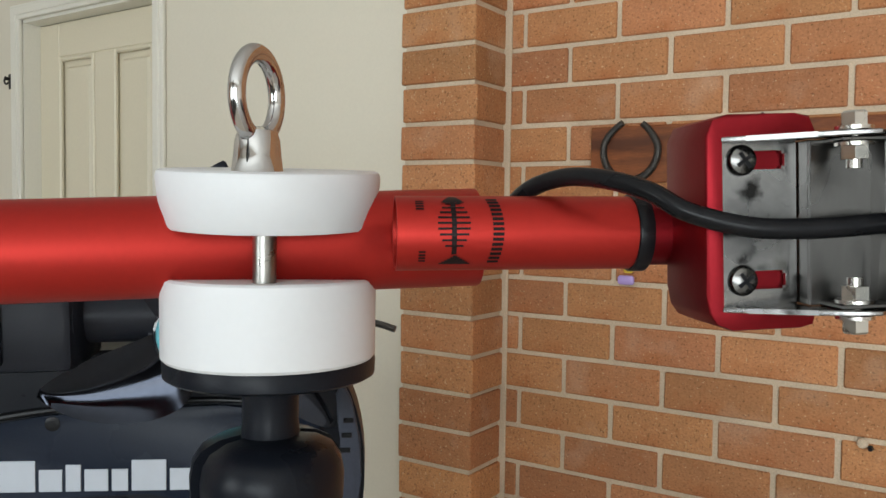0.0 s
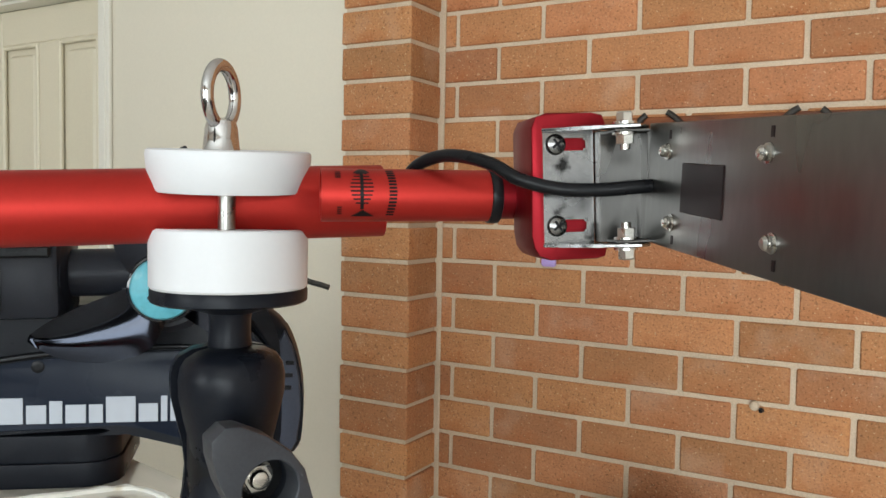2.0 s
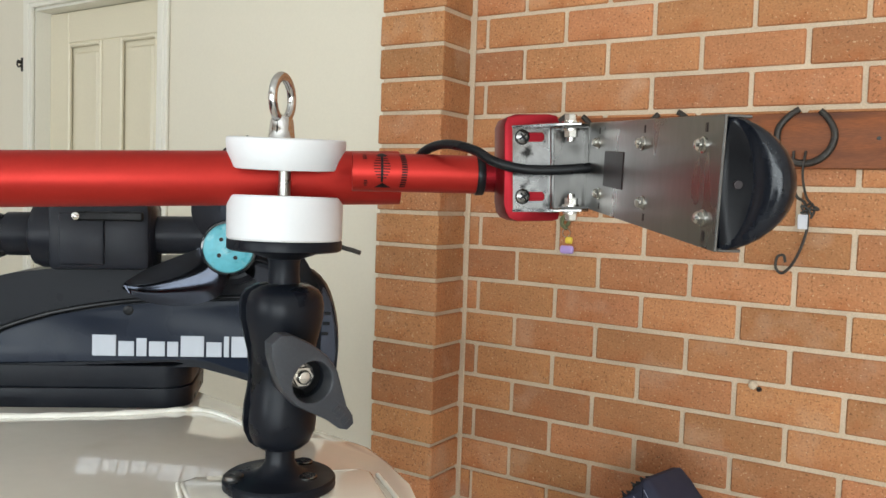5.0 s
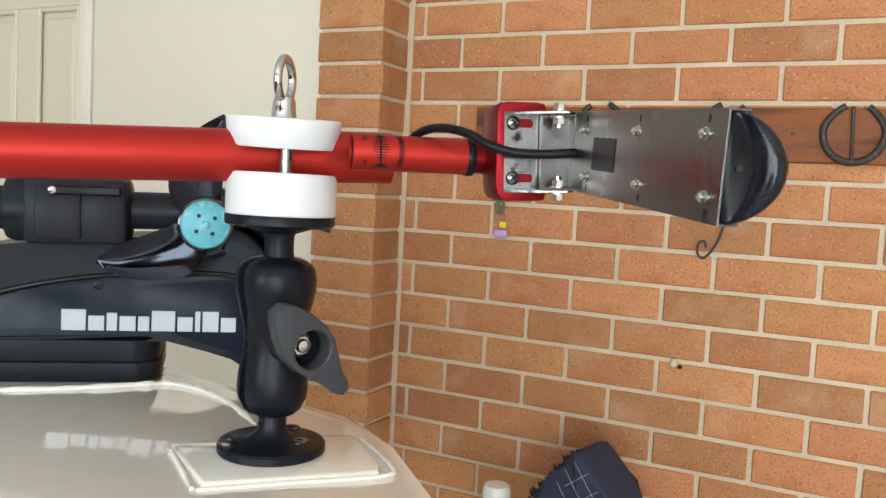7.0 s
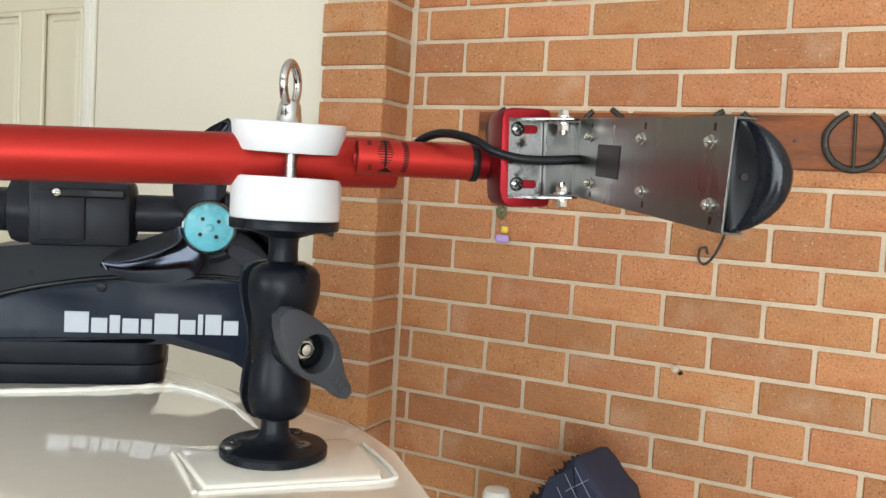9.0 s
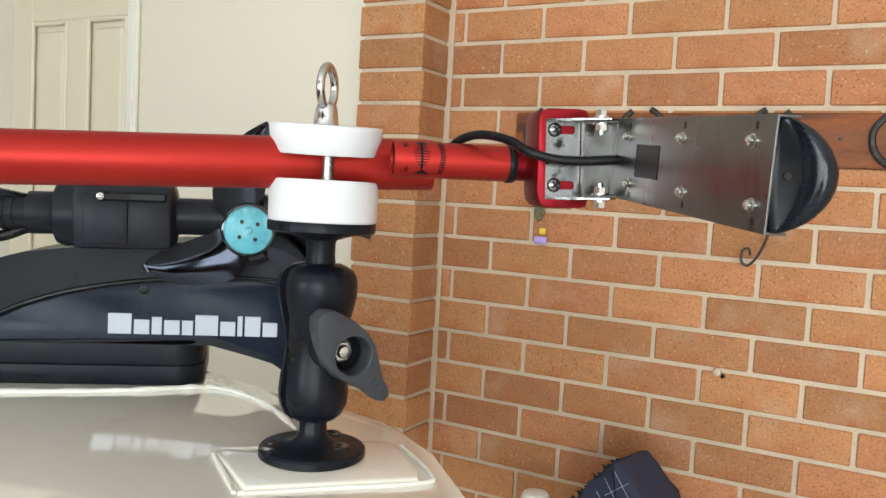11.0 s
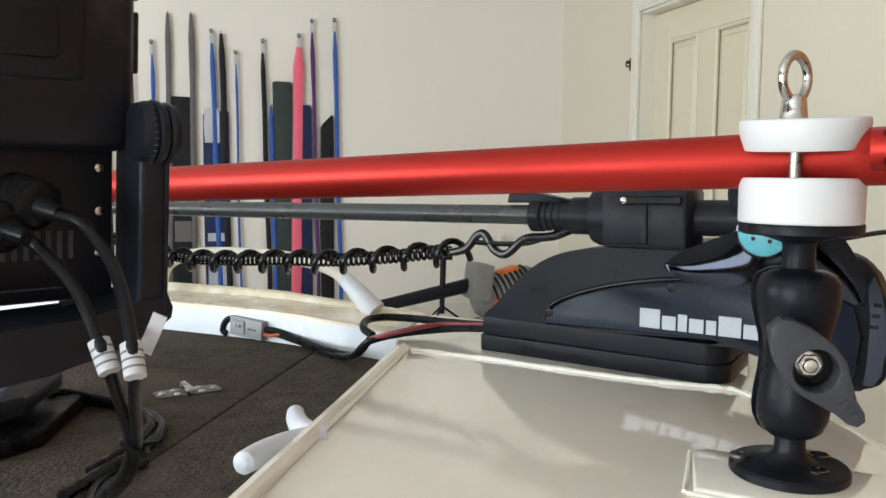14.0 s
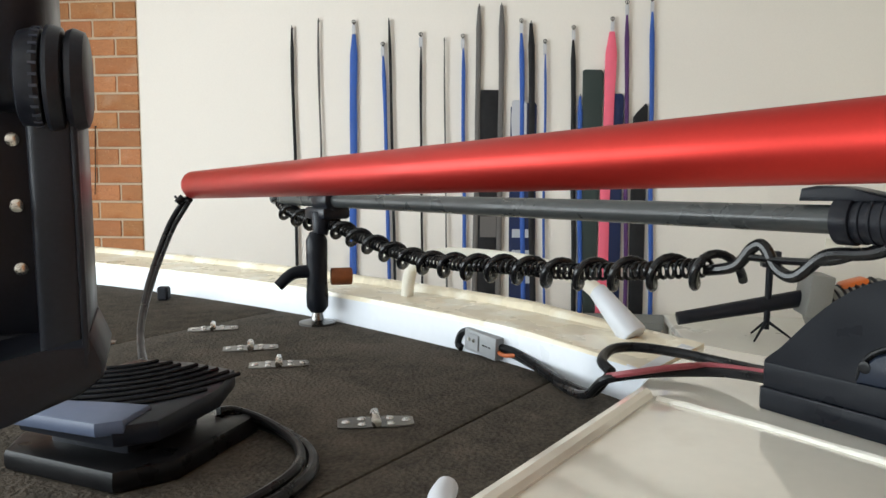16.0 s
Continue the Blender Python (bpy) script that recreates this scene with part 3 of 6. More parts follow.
# wing lever
m = axes((AX.x, AX.y, 1.221), (KH.x, KH.y, 0))  # local x along KH, y = -K, z up
knob_m = m @ pose(0, 0, 0, 0, -(-49.5), 0)
hub = part("lever_hub", rod(B(), AX + K * 0.024 + Vector((0, 0, 1.221)), AX + K * 0.0455 + Vector((0, 0, 1.221)), 0.0195, 0.0190, 28, 0.002), POWDER, mount)
wing = [(-0.046, 0.005), (-0.040, 0.0115), (-0.024, 0.0185), (-0.007, 0.0222), (0.008, 0.0212), (0.022, 0.0148), (0.036, 0.0085), (0.046, 0.0072), (0.0515, 0.0035), (0.0515, -0.0035), (0.046, -0.0075), (0.034, -0.0098), (0.02, -0.0155), (0.006, -0.0212), (-0.008, -0.0222), (-0.024, -0.0178), (-0.038, -0.0112), (-0.046, -0.005)]


def wing_reach(a):
    """How far the wing's outline lies from the hole's centre along angle a."""
    dx, dz, best = math.cos(a), math.sin(a), 0.02
    for (x0, z0), (x1, z1) in zip(wing, wing[1:] + wing[:1]):
        det = (x1 - x0) * dz - (z1 - z0) * dx
        if abs(det) > 1e-12:
            u = (z0 * dx - x0 * dz) / det
            if -1e-6 <= u <= 1 + 1e-6:
                r = (x0 + u * (x1 - x0)) * dx + (z0 + u * (z1 - z0)) * dz
                if r > 0:
                    best = r
    return best


bm = B()
angles = sorted([2 * math.pi * i / 40 - math.pi for i in range(40)] + [math.atan2(z, x) + 0.001 for x, z in wing])
loops = []
for y, grow, hole in ((-0.054, 0, 0.0178), (-0.054, -0.0005, 0), (-0.056, 0, 0), (-0.0685, 0, 0), (-0.0708, -0.0008, 0), (-0.0715, -0.0026, 0), (-0.0715, 0, 0.0172), (-0.0708, 0, 0.0164), (-0.054, 0, 0.0160)):
    loops.append([bm.verts.new(knob_m @ Vector((math.cos(a) * (hole or wing_reach(a) + grow), y, math.sin(a) * (hole or wing_reach(a) + grow)))) for a in angles])
for la, lb in zip(loops, loops[1:] + loops[:1]):
    for i in range(len(angles)):
        j = (i + 1) % len(angles)
        bm.faces.new((la[i], la[j], lb[j], lb[i]))
bmesh.ops.recalc_face_normals(bm, faces=bm.faces[:])
lever = part("wing_lever", bm, LEVER, mount, "grey-black wing lever")
def disc_at(k0, k1, r0, r1, seg=28, bevel=0.0):
    return rod(B(), AX + K * k0 + Vector((0, 0, 1.221)), AX + K * k1 + Vector((0, 0, 1.221)), r0, r1, seg, bevel)


part("lever_recess", disc_at(0.0440, 0.0462, 0.0185, 0.0185), RUBBER, lever, "dark round recess")
bm = B()
rings = []
for r, k in ((0.0168, 0.062), (0.0164, 0.0458), (0.0196, 0.0450), (0.0200, 0.062)):
    c = AX + K * k + Vector((0, 0, 1.221))
    rings.append([bm.verts.new(c + (KH * math.cos(2 * math.pi * i / 36) + Vector((0, 0, 1)) * math.sin(2 * math.pi * i / 36)) * r) for i in range(36)])
ring_faces(bm, rings, close=True)
part("recess_wall", bm, POWDER, lever)
bolt = part("clamp_bolt", disc_at(0.0490, 0.0560, 0.0062, 0.0054, 20, 0.001), ZINC, lever, "domed zinc bolt end")
part("washer", disc_at(0.0460, 0.0474, 0.0105, 0.0105, 28, 0.0004), ZINC, bolt)
part("nut", disc_at(0.0474, 0.0512, 0.0088, 0.0084, 6), ZINC, bolt)
bm = B()
for i in range(3):
    box(bm, (0.029 + i * 0.0062, -0.0726, -0.0032), (0.0325 + i * 0.0062, -0.0713, 0.0032), knob_m, 0.0004)
part("raised_marking", bm, LEVER, lever)
# upper ball neck and cap
bm = lathe(B(), [(0.012, 1.283), (0.0135, 1.292), (0.0128, 1.297), (0.0128, 1.308), (0.0138, 1.3115), (0.030, 1.3168), (0.0455, 1.3185), (0.0476, 1.3198), (0.0479, 1.3265), (0.0472, 1.328)], up, 48)
part("upper_plate", bm, POWDER, mount, "black round upper plate with ball neck")

# nylon clamp with eye nut
clamp = thing("pole_clamp", (AX.x, AX.y, 1.328), "two white nylon discs bolted round the red pole", "clamp")
AXC = Vector((-0.2825, 0.230, 0))
upc = Matrix.Translation(AXC)
part("lower_disc", lathe(B(), [(0.0462, 1.3281), (0.0474, 1.3295), (0.0476, 1.358), (0.0468, 1.3632), (0.0455, 1.3642), (0.02, 1.3644)], upc, 56), NYLON, clamp, "thick white nylon disc")
tilt = Matrix.Translation(AXC + Vector((0, 0, 1.4005))) @ Matrix.Rotation(radians(4.8), 4, Vector((0.7, 0.71, 0))) @ pose(0, 0, 0, -0.4, -1.0, 0) @ Matrix.Translation((0, 0, -1.399))
part("upper_disc", lathe(B(), [(0.02, 1.3852), (0.0462, 1.3854), (0.0472, 1.3866), (0.0484, 1.3985), (0.0492, 1.4075), (0.0486, 1.4098), (0.047, 1.4106), (0.02, 1.4108)], tilt, 56), NYLON, clamp, "tapered white nylon disc")
for s, nm in ((1, "front"), (-1, "rear")):
    p = AXC + Vector((0.665, -0.746, 0)) * 0.034 * s
    bm = B()
    lathe(bm, [(0.0046 + 0.0005 * (i % 2), 1.355 + i * 0.00062) for i in range(72)], Matrix.Translation(p), 18)
    part("threaded_stud", bm, STUD, clamp, "threaded stainless stud", smooth=80)
p = AXC + Vector((0.665, -0.746, 0)) * 0.033 + Vector((-0.0026, -0.0018, 0))
bm = lathe(B(), [(0.0118, 1.4052), (0.0118, 1.4068), (0.009, 1.4069)], Matrix.Translation(p), 28)
part("washer", bm, CHROME, clamp)
bm = lathe(B(), [(0.0103, 1.4069), (0.0112, 1.4072), (0.0112, 1.4084), (0.0106, 1.4092), (0.0098, 1.416), (0.0092, 1.4225), (0.0080, 1.4262), (0.003, 1.428)], Matrix.Translation(p), 32)
torus(bm, Matrix.Translation(p + Vector((0, 0, 1.4405))) @ pose(0, 0, 0, 0, 0, 105), 0.0152, 0.0036, 48, 16, 1.13)
part("eye_nut", bm, CHROME, clamp, "polished stainless eye nut")

# ---------------------------------------------------------------- red pole with sonar head
PA, PD = Vector((-0.26, 0.2465, 1.3802)), Vector((1, 0.8918, 0.0541)).normalized()


def on_pole(x):
    return PA + PD * ((x - PA.x) / PD.x)


pole = thing("sonar_pole", on_pole(-0.28), "red anodised aluminium pole carrying a sonar transducer", "pole")
bm = rod(B(), on_pole(-1.258), on_pole(-0.2105), 0.0225, seg=48, bevel=0.0012)
part("main_tube", bm, RED, pole, "long red anodised tube")
part("end_plug", rod(B(), on_pole(-1.2595), on_pole(-1.256), 0.0195, seg=32, bevel=0.001), RED2, pole)
A2, D2 = Vector((-0.1575, 0.283, 1.3864)), Vector((1, 0.862, 0.0181)).normalized()


def on_tube2(x):
    return A2 + D2 * ((x - A2.x) / D2.x)


# thin open sleeve in front of the main tube
R2 = 0.0153
m2 = Matrix.Translation(on_tube2(-0.2150)) @ D2.to_track_quat("Z", "Y").to_matrix().to_4x4()
L2 = (on_tube2(-0.1405) - on_tube2(-0.2150)).length
bm = lathe(B(), [(R2 - 0.0015, 0.02), (R2 - 0.0015, 0), (R2, 0), (R2, L2)], m2, 44)
sleeve = part("sleeve_tube", bm, RED, pole, "short open red sleeve tube")
# black plug set in the mouth to paint the bore's inner shade
part("sleeve_bore", rod(B(), on_tube2(-0.2137), on_tube2(-0.202), R2 - 0.0016, seg=32), DECAL, sleeve)


def decal(bm, s0, s1, a0, a1, n=6):
    """A thin print on the sleeve between two lengths and two angles."""
    lo, hi = [], []
    for i in range(n + 1):
        a = radians(a0 + (a1 - a0) * i / n)
        for s, row in ((s0, lo), (s1, hi)):
            row.append(bm.verts.new(m2 @ Vector(((R2 + 0.0003) * math.cos(a), (R2 + 0.0003) * math.sin(a), s))))
    for i in range(n):
        bm.faces.new((lo[i], lo[i + 1], hi[i + 1], hi[i]))


# direction of the print: the side turned to the boat's bow rail
face = m2.inverted().to_3x3() @ Vector((0.6, -0.8, 0.05))
fa = math.degrees(math.atan2(face.y, face.x))
zup = m2.inverted().to_3x3() @ Vector((0, 0, 1))
sg = 1 if math.degrees(math.atan2(zup.y, zup.x) - math.atan2(face.y, face.x)) % 360 < 180 else -1
bm = B()
for i in range(9):                                   # ribs
    w = 3.5 + 8.5 * math.sin(math.pi * (i + 0.8) / 10)
    a = 48 - i * 8.5
    decal(bm, 0.0225 - w * 0.00055, 0.0225 + w * 0.00055, fa + sg * (a - 1.7), fa + sg * (a + 1.5), 2)
decal(bm, 0.0215, 0.0235, fa - sg * 34, fa + sg * 50)      # spine
for k in range(6):                                   # skull and tail
    decal(bm, 0.018 + 0.0006 * k, 0.027 - 0.0006 * k, fa + sg * (50 + k * 3), fa + sg * (53 + k * 3), 2)
    decal(bm, 0.0222 - 0.0011 * k, 0.0238 + 0.0011 * k, fa - sg * (36 + k * 3), fa - sg * (39 + k * 3), 2)
for i in range(15):                                  # lettering kept as plain bars
    a = 58 - i * 7.6
    off = 0.0362 + 0.0018 * math.sin(math.pi * i / 14)
    decal(bm, off, off + 0.0045, fa + sg * (a - 2.4), fa + sg * (a + 2.4), 2)
for i in range(4):
    decal(bm, 0.0075, 0.0108, fa + sg * (52 - i * 5.5), fa + sg * (55 - i * 5.5), 2)
    decal(bm, 0.0085, 0.0112, fa - sg * (28 + i * 5.5), fa - sg * (31 + i * 5.5), 2)
part("printed_emblem", bm, DECAL, sleeve, "black fish skeleton print", smooth=0)
part("rubber_ring", rod(B(), on_tube2(-0.1405), on_tube2(-0.1355), R2 + 0.0012, seg=40, bevel=0.0008), RUBBER, pole, "black rubber ring")
part("neck_tube", rod(B(), on_tube2(-0.136), on_tube2(-0.115), R2 - 0.0015, seg=32), RED2, pole)
bm = rod(B(), on_pole(-0.235) + Vector((0.013, -0.015, 0.004)), on_pole(-0.2135) + Vector((0.013, -0.015, 0.004)), 0.012, seg=24, bevel=0.003)
part("weld_block", bm, RED2, pole)

S0 = Vector((-0.0965, 0.279, 1.3925))
YU, YN = Vector((0.765, 0.644, 0)).normalized(), Vector((0.644, -0.765, 0)).normalized()
ym = Matrix((YU, -YN, Vector((0, 0, 1)))).transposed().to_4x4()   # local x along the yoke, y away from its open side, z up
ym.translation = S0
ym = ym @ pose(0, 0, 0, 0, -2.6, 0)
zt, zi, zl, zb = 0.0395, 0.0312, -0.0345, -0.0415
bm = B()
prism(bm, [(-0.0072, zb + 0.014), (-0.0062, zb + 0.007), (-0.003, zb + 0.0025), (0.003, zb), (0.030, zb), (0.035, zb + 0.0012), (0.0362, zl - 0.001), (0.0362, zl), (-0.0015, zl), (-0.0015, zi), (0.0362, zi), (0.0362, zi + 0.002), (0.034, zt - 0.001), (0.028, zt), (0.002, zt), (-0.004, zt - 0.002), (-0.0068, zt - 0.008)], -0.002, 0.036, ym, 0.0010, 2)
box(bm, (-0.003, 0.0022, zl - 0.001), (0.030, 0.0355, zi + 0.001), ym)
yoke = part("yoke", bm, RED2, pole, "red anodised yoke block")
bm = B()
t0, t1 = -0.0008, 0.0008
PW = 0.0290
box(bm, (-0.0010, t0, zl + 0.0003), (PW, t1, -0.0262), ym)
box(bm, (-0.0010, t0, -0.0192), (PW, t1, 0.0188), ym)
box(bm, (-0.0010, t0, 0.0258), (PW, t1, zi - 0.0003), ym)
for z0, z1 in ((-0.0262, -0.0192), (0.0188, 0.0258)):
    box(bm, (-0.0010, t0, z0), (0.0055, t1, z1), ym)
    box(bm, (0.0245, t0, z0), (PW, t1, z1), ym)
    for xe in (0.0055, 0.0245):                      # rounded slot ends
        for k in (-1, 1):
            box(bm, (xe - 0.0012, t0, (z0 + z1) / 2 + k * 0.0035 - 0.0012), (xe + 0.0012, t1, (z0 + z1) / 2 + k * 0.0035 + 0.0012), ym)
for z0, z1 in ((zi - 0.0022, zi - 0.0003), (zl + 0.0003, zl + 0.0022)):
    prism(bm, [(-0.0010, -0.0008), (-0.0010, 0.0025), (0.006, 0.0075), (0.026, 0.0205), (0.036, 0.0262), (0.045, 0.0282), (0.052, 0.0235), (0.0535, 0.012), (0.046, -0.0008)], z0, z1, ym @ pose(0, 0, 0, 90, 0, 0), 0.0004, 1)
inner = part("slotted_bracket", bm, SMUDGED, pole, "slotted stainless hinge bracket", smooth=20)
bm = B()
box(bm, (PW + 0.0006, -0.0075, zl + 0.0024), (PW + 0.0022, 0.001, zi - 0.0024), ym, 0.0004)
box(bm, (PW + 0.0006, -0.0090, zl + 0.0024), (0.0545, -0.0075, zi - 0.0024), ym, 0.0004)
for z0, z1 in ((zi - 0.0042, zi - 0.0024), (zl + 0.0024, zl + 0.0042)):
    box(bm, (PW + 0.004, -0.0245, z0), (0.0525, -0.008, z1), ym, 0.0005)
box(bm, (0.0535, -0.0175, zl + 0.0024), (0.0580, -0.0075, zi - 0.0024), ym, 0.0004)
part("hinge_leaf", bm, STEEL, inner, "folded stainless hinge leaf", smooth=20)
for z in (0.0223, -0.0226):
    mm = ym @ Matrix.Translation((0.0072, -0.0008, z)) @ pose(0, 0, 0, 90)
    scr = part("pan_screw", lathe(B(), [(0.0058, 0), (0.0058, 0.001), (0.0050, 0.0026), (0.0028, 0.0036), (0.0006, 0.0038)], mm, 24), STEEL, inner, "cross-head pan screw")
    bm = B()
    for turn in (35, 125):
        box(bm, (-0.0034, -0.0007, 0.0032), (0.0034, 0.0007, 0.0040), mm @ pose(0, 0, 0, 0, 0, turn))
    part("cross_slot", bm, RUBBER, scr, smooth=0)
# hinge bolts
for s_, zz in ((1, zi), (-1, zl)):
    hb = ym @ Matrix.Translation((0.0395, -0.0205, zz)) @ (Matrix.Identity(4) if s_ > 0 else pose(0, 0, 0, 180))
    bm = B()
    lathe(bm, [(0.0066, 0.0), (0.0066, 0.0013)], hb, 24)
    lathe(bm, [(0.0047, 0.0013), (0.0047, 0.0058), (0.0040, 0.0066)], hb, 6)
    lathe(bm, [(0.0027, -0.0135), (0.0027, 0.0)], hb, 14)
    lathe(bm, [(0.0066, -0.0056), (0.0066, -0.0044)], hb, 24)
    lathe(bm, [(0.0050, -0.0104), (0.0050, -0.0056)], hb, 6)
    part("hinge_bolt", bm, ZINC, pole, "zinc hinge bolt with nut", smooth=20)
# transducer plate
PL, PR = Vector((-0.0455, 0.302, 0)), Vector((0.0985, 0.113, 0))
DV = (PR - PL).normalized()
PLEN = (PR - PL).length
pm = Matrix((DV, Vector((0, 0, 1)).cross(DV), Vector((0, 0, 1)))).transposed().to_4x4()
pm.translation = PL + Vector((0, 0, 1.395))
tiltp = pm @ pose(0, 0, 0, 0, 4.2, 0)
# local x along the plate, y to its rear, z up
bm = B()
HP = 0.0318
box(bm, (0, 0, -HP), (PLEN, 0.0015, HP), tiltp, 0.0004)
plate = part("transducer_plate", bm, STEEL, pole, "brushed stainless transducer plate", smooth=20)
for s in (-1, 1):
    part("plate_lip", box(B(), (0, 0.0016, s * HP - (0.0015 if s > 0 else 0)), (PLEN, 0.013, s * HP + (0 if s > 0 else 0.0015)), tiltp, 0.0004), STEEL, plate, smooth=20)
for fr, zf in ((0.112, 0.54), (0.150, -0.58), (0.524, 0.55), (0.556, -0.54), (0.908, 0.55), (0.932, -0.55)):
    mm = tiltp @ Matrix.Translation((fr * PLEN, 0, zf * HP)) @ pose(0, 0, 0, 90)
    bm = lathe(B(), [(0.0042, 0), (0.0042, 0.0008), (0.003, 0.001), (0.003, 0.0034), (0.0018, 0.0046), (0.0006, 0.0048)], mm, 18)
    lathe(bm, [(0.0036, 0.001), (0.0036, 0.0026)], mm, 6)
    part("dome_nut", bm, ZINC, plate, "stainless nut on a washer", smooth=25)
    oz = 0.0085 if zf > 0 else -0.0085
    part("screw_hole", prism(B(), [(-0.0012, -0.0022), (0.0012, -0.0022), (0.0012, 0.0022), (-0.0012, 0.0022)], -0.0003, 0.0012, tiltp @ Matrix.Translation((fr * PLEN + 0.0022, 0, zf * HP + oz))), DECAL, plate)
part("cable_window", box(B(), (0.192 * PLEN, -0.0006, -0.0125), (0.376 * PLEN, 0.0012, 0.0118), tiltp, 0.0005), DECAL, plate, "black rectangular grommet")
# transducer body: D-shaped sections growing from its end
TL = 0.2116
tiltb = tiltp @ Matrix.Translation((PLEN - TL, 0, 0))
bm = B()
rings = []
for base, s, bulge, hz in ((TL - 0.0004, 0.2180, 0.0128, 0.0288), (TL - 0.001, 0.2215, 0.0140, 0.0300), (TL - 0.0015, 0.2275, 0.0172, 0.0308), (TL - 0.003, 0.2298, 0.0215, 0.0312), (TL - 0.005, 0.2285, 0.0265, 0.0315), (TL - 0.008, 0.2225, 0.0315, 0.0315), (TL - 0.012, 0.2130, 0.0358, 0.0315), (TL - 0.018, 0.1990, 0.0405, 0.0315), (TL - 0.03, 0.180, 0.0445, 0.0315), (TL - 0.055, 0.150, 0.049, 0.0315), (TL - 0.10, 0.108, 0.051, 0.0315), (0.06, 0.058, 0.046, 0.031), (0.03, 0.029, 0.030, 0.030), (0.02, 0.020, 0.012, 0.028)):
    ring = [bm.verts.new(tiltb @ Vector((base, 0.0016, z * hz))) for z in (-0.6, 0, 0.6)]
    for i in range(19):
        a = radians(90 - 180 * i / 18)
        k = max(math.cos(a), 0) ** 1.12
        ring.append(bm.verts.new(tiltb @ Vector((base + (s - base) * k, 0.003 + (bulge - 0.003) * k, hz * math.sin(a)))))
    rings.append(ring)
ring_faces(bm, rings)
bm.faces.new(rings[0])
bm.faces.new(rings[-1])
trans = part("transducer", bm, SONAR, pole, "glossy black sonar transducer", smooth=50)
trans.data.materials.append(RUBBER)
for fc in trans.data.polygons:
    if len(fc.vertices) > 4 and (MW[trans] @ fc.center - tiltb @ Vector((TL, 0, 0))).length < 0.05:
        fc.material_index = 1
part("end_screw", rod(B(), tiltb @ Vector((TL + 0.002, 0.0075, 0)), tiltb @ Vector((TL + 0.0046, 0.0069, 0)), 0.002, seg=12), DECAL, trans)
part("sonar_cable", sweep(B(), [(-0.200, 0.290, 1.385), (-0.183, 0.281, 1.4015), (-0.163, 0.274, 1.4085), (-0.142, 0.267, 1.4085), (-0.120, 0.263, 1.4035), (-0.104, 0.263, 1.3955), (-0.084, 0.271, 1.3905), (-0.064, 0.283, 1.3905), (-0.046, 0.294, 1.3925), (-0.034, 0.304, 1.394)], 0.0038, 14, 8), RUBBER, pole, "thick black transducer cable")
part("cable_tail", sweep(B(), [(-1.262, -0.652, 1.302), (-1.270, -0.664, 1.290), (-1.248, -0.680, 1.250), (-1.122, -0.652, 1.186), (-0.975, -0.596, 1.143), (-0.86, -0.532, 1.123)], 0.0036, 10, 10), RUBBER, pole)
part("cable_tail", sweep(B(), [(-1.262, -0.655, 1.306), (-1.274, -0.672, 1.296), (-1.255, -0.69, 1.255), (-1.13, -0.66, 1.19), (-0.98, -0.60, 1.145), (-0.86, -0.535, 1.125)], 0.0048, 10, 10), RUBBER, pole, "black cable from the pole's end")
bm = B()
sweep(bm, [(-1.256, -0.652, 1.300), (-1.272, -0.676, 1.300), (-1.285, -0.69, 1.306)], 0.0022, 8, 4)
rod(bm, (-1.268, -0.668, 1.306), (-1.262, -0.676, 1.296), 0.0062, seg=12)
part("cable_tie", bm, RUBBER, pole)

# ---------------------------------------------------------------- trolling motor stowed on the bow
MP = Vector((-0.821, 0.148, 0))
MU, MN = Vector((0.78, 0.626, 0)).normalized(), Vector((0.626, -0.78, 0)).normalized()
mg = Matrix((MU, -MN, Vector((0, 0, 1)))).transposed().to_4x4()
mg.translation = MP
motor = thing("trolling_motor", mg @ Matrix.Translation((0.17, 0.06, DECK)), "black bow-mount electric trolling motor, stowed flat", "motor")
body = [(-0.003, 1.160), (0.004, 1.168), (0.018, 1.180), (0.05, 1.214), (0.085, 1.243), (0.125, 1.261), (0.18, 1.271), (0.28, 1.281), (0.38, 1.285), (0.445, 1.283), (0.482, 1.275), (0.502, 1.248), (0.5125, 1.205), (0.5125, 1.16), (0.505, 1.137), (0.478, 1.128), (0.446, 1.128), (0.433, 1.134), (0.402, 1.154), (0.369, 1.165), (0.345, 1.1675), (-0.003, 1.150)]
body = [(p.x, p.z) for p in smooth_line([(x, 0, z) for x, z in body], 3)]
part("housing", prism(prism(B(), [(min(x, 0.45), z) for x, z in body if x < 0.47] + [], 0.003, 0.125, mg, 0.007, 3), [(x, z) for x, z in body if x > 0.26 and not (x < 0.44 and z < 1.20)] + [(0.40, 1.158), (0.27, 1.17)], 0.0032, 0.045, mg, 0.010, 3), MGTOP, motor, "scuffed black moulded housing")
panel = [(0.098, 1.1610), (0.102, 1.176), (0.115, 1.190), (0.15, 1.2055), (0.20, 1.2205), (0.267, 1.2325), (0.33, 1.2375), (0.40, 1.240), (0.455, 1.236), (0.478, 1.222), (0.486, 1.19), (0.482, 1.145), (0.474, 1.133), (0.448, 1.132), (0.434, 1.138), (0.403, 1.158), (0.369, 1.1685), (0.345, 1.1705)]
side = part("side_panel", prism(B(), panel, -0.002, 0.012, mg, 0.0025, 2), MGBLACK, motor, "smooth dark side panel")
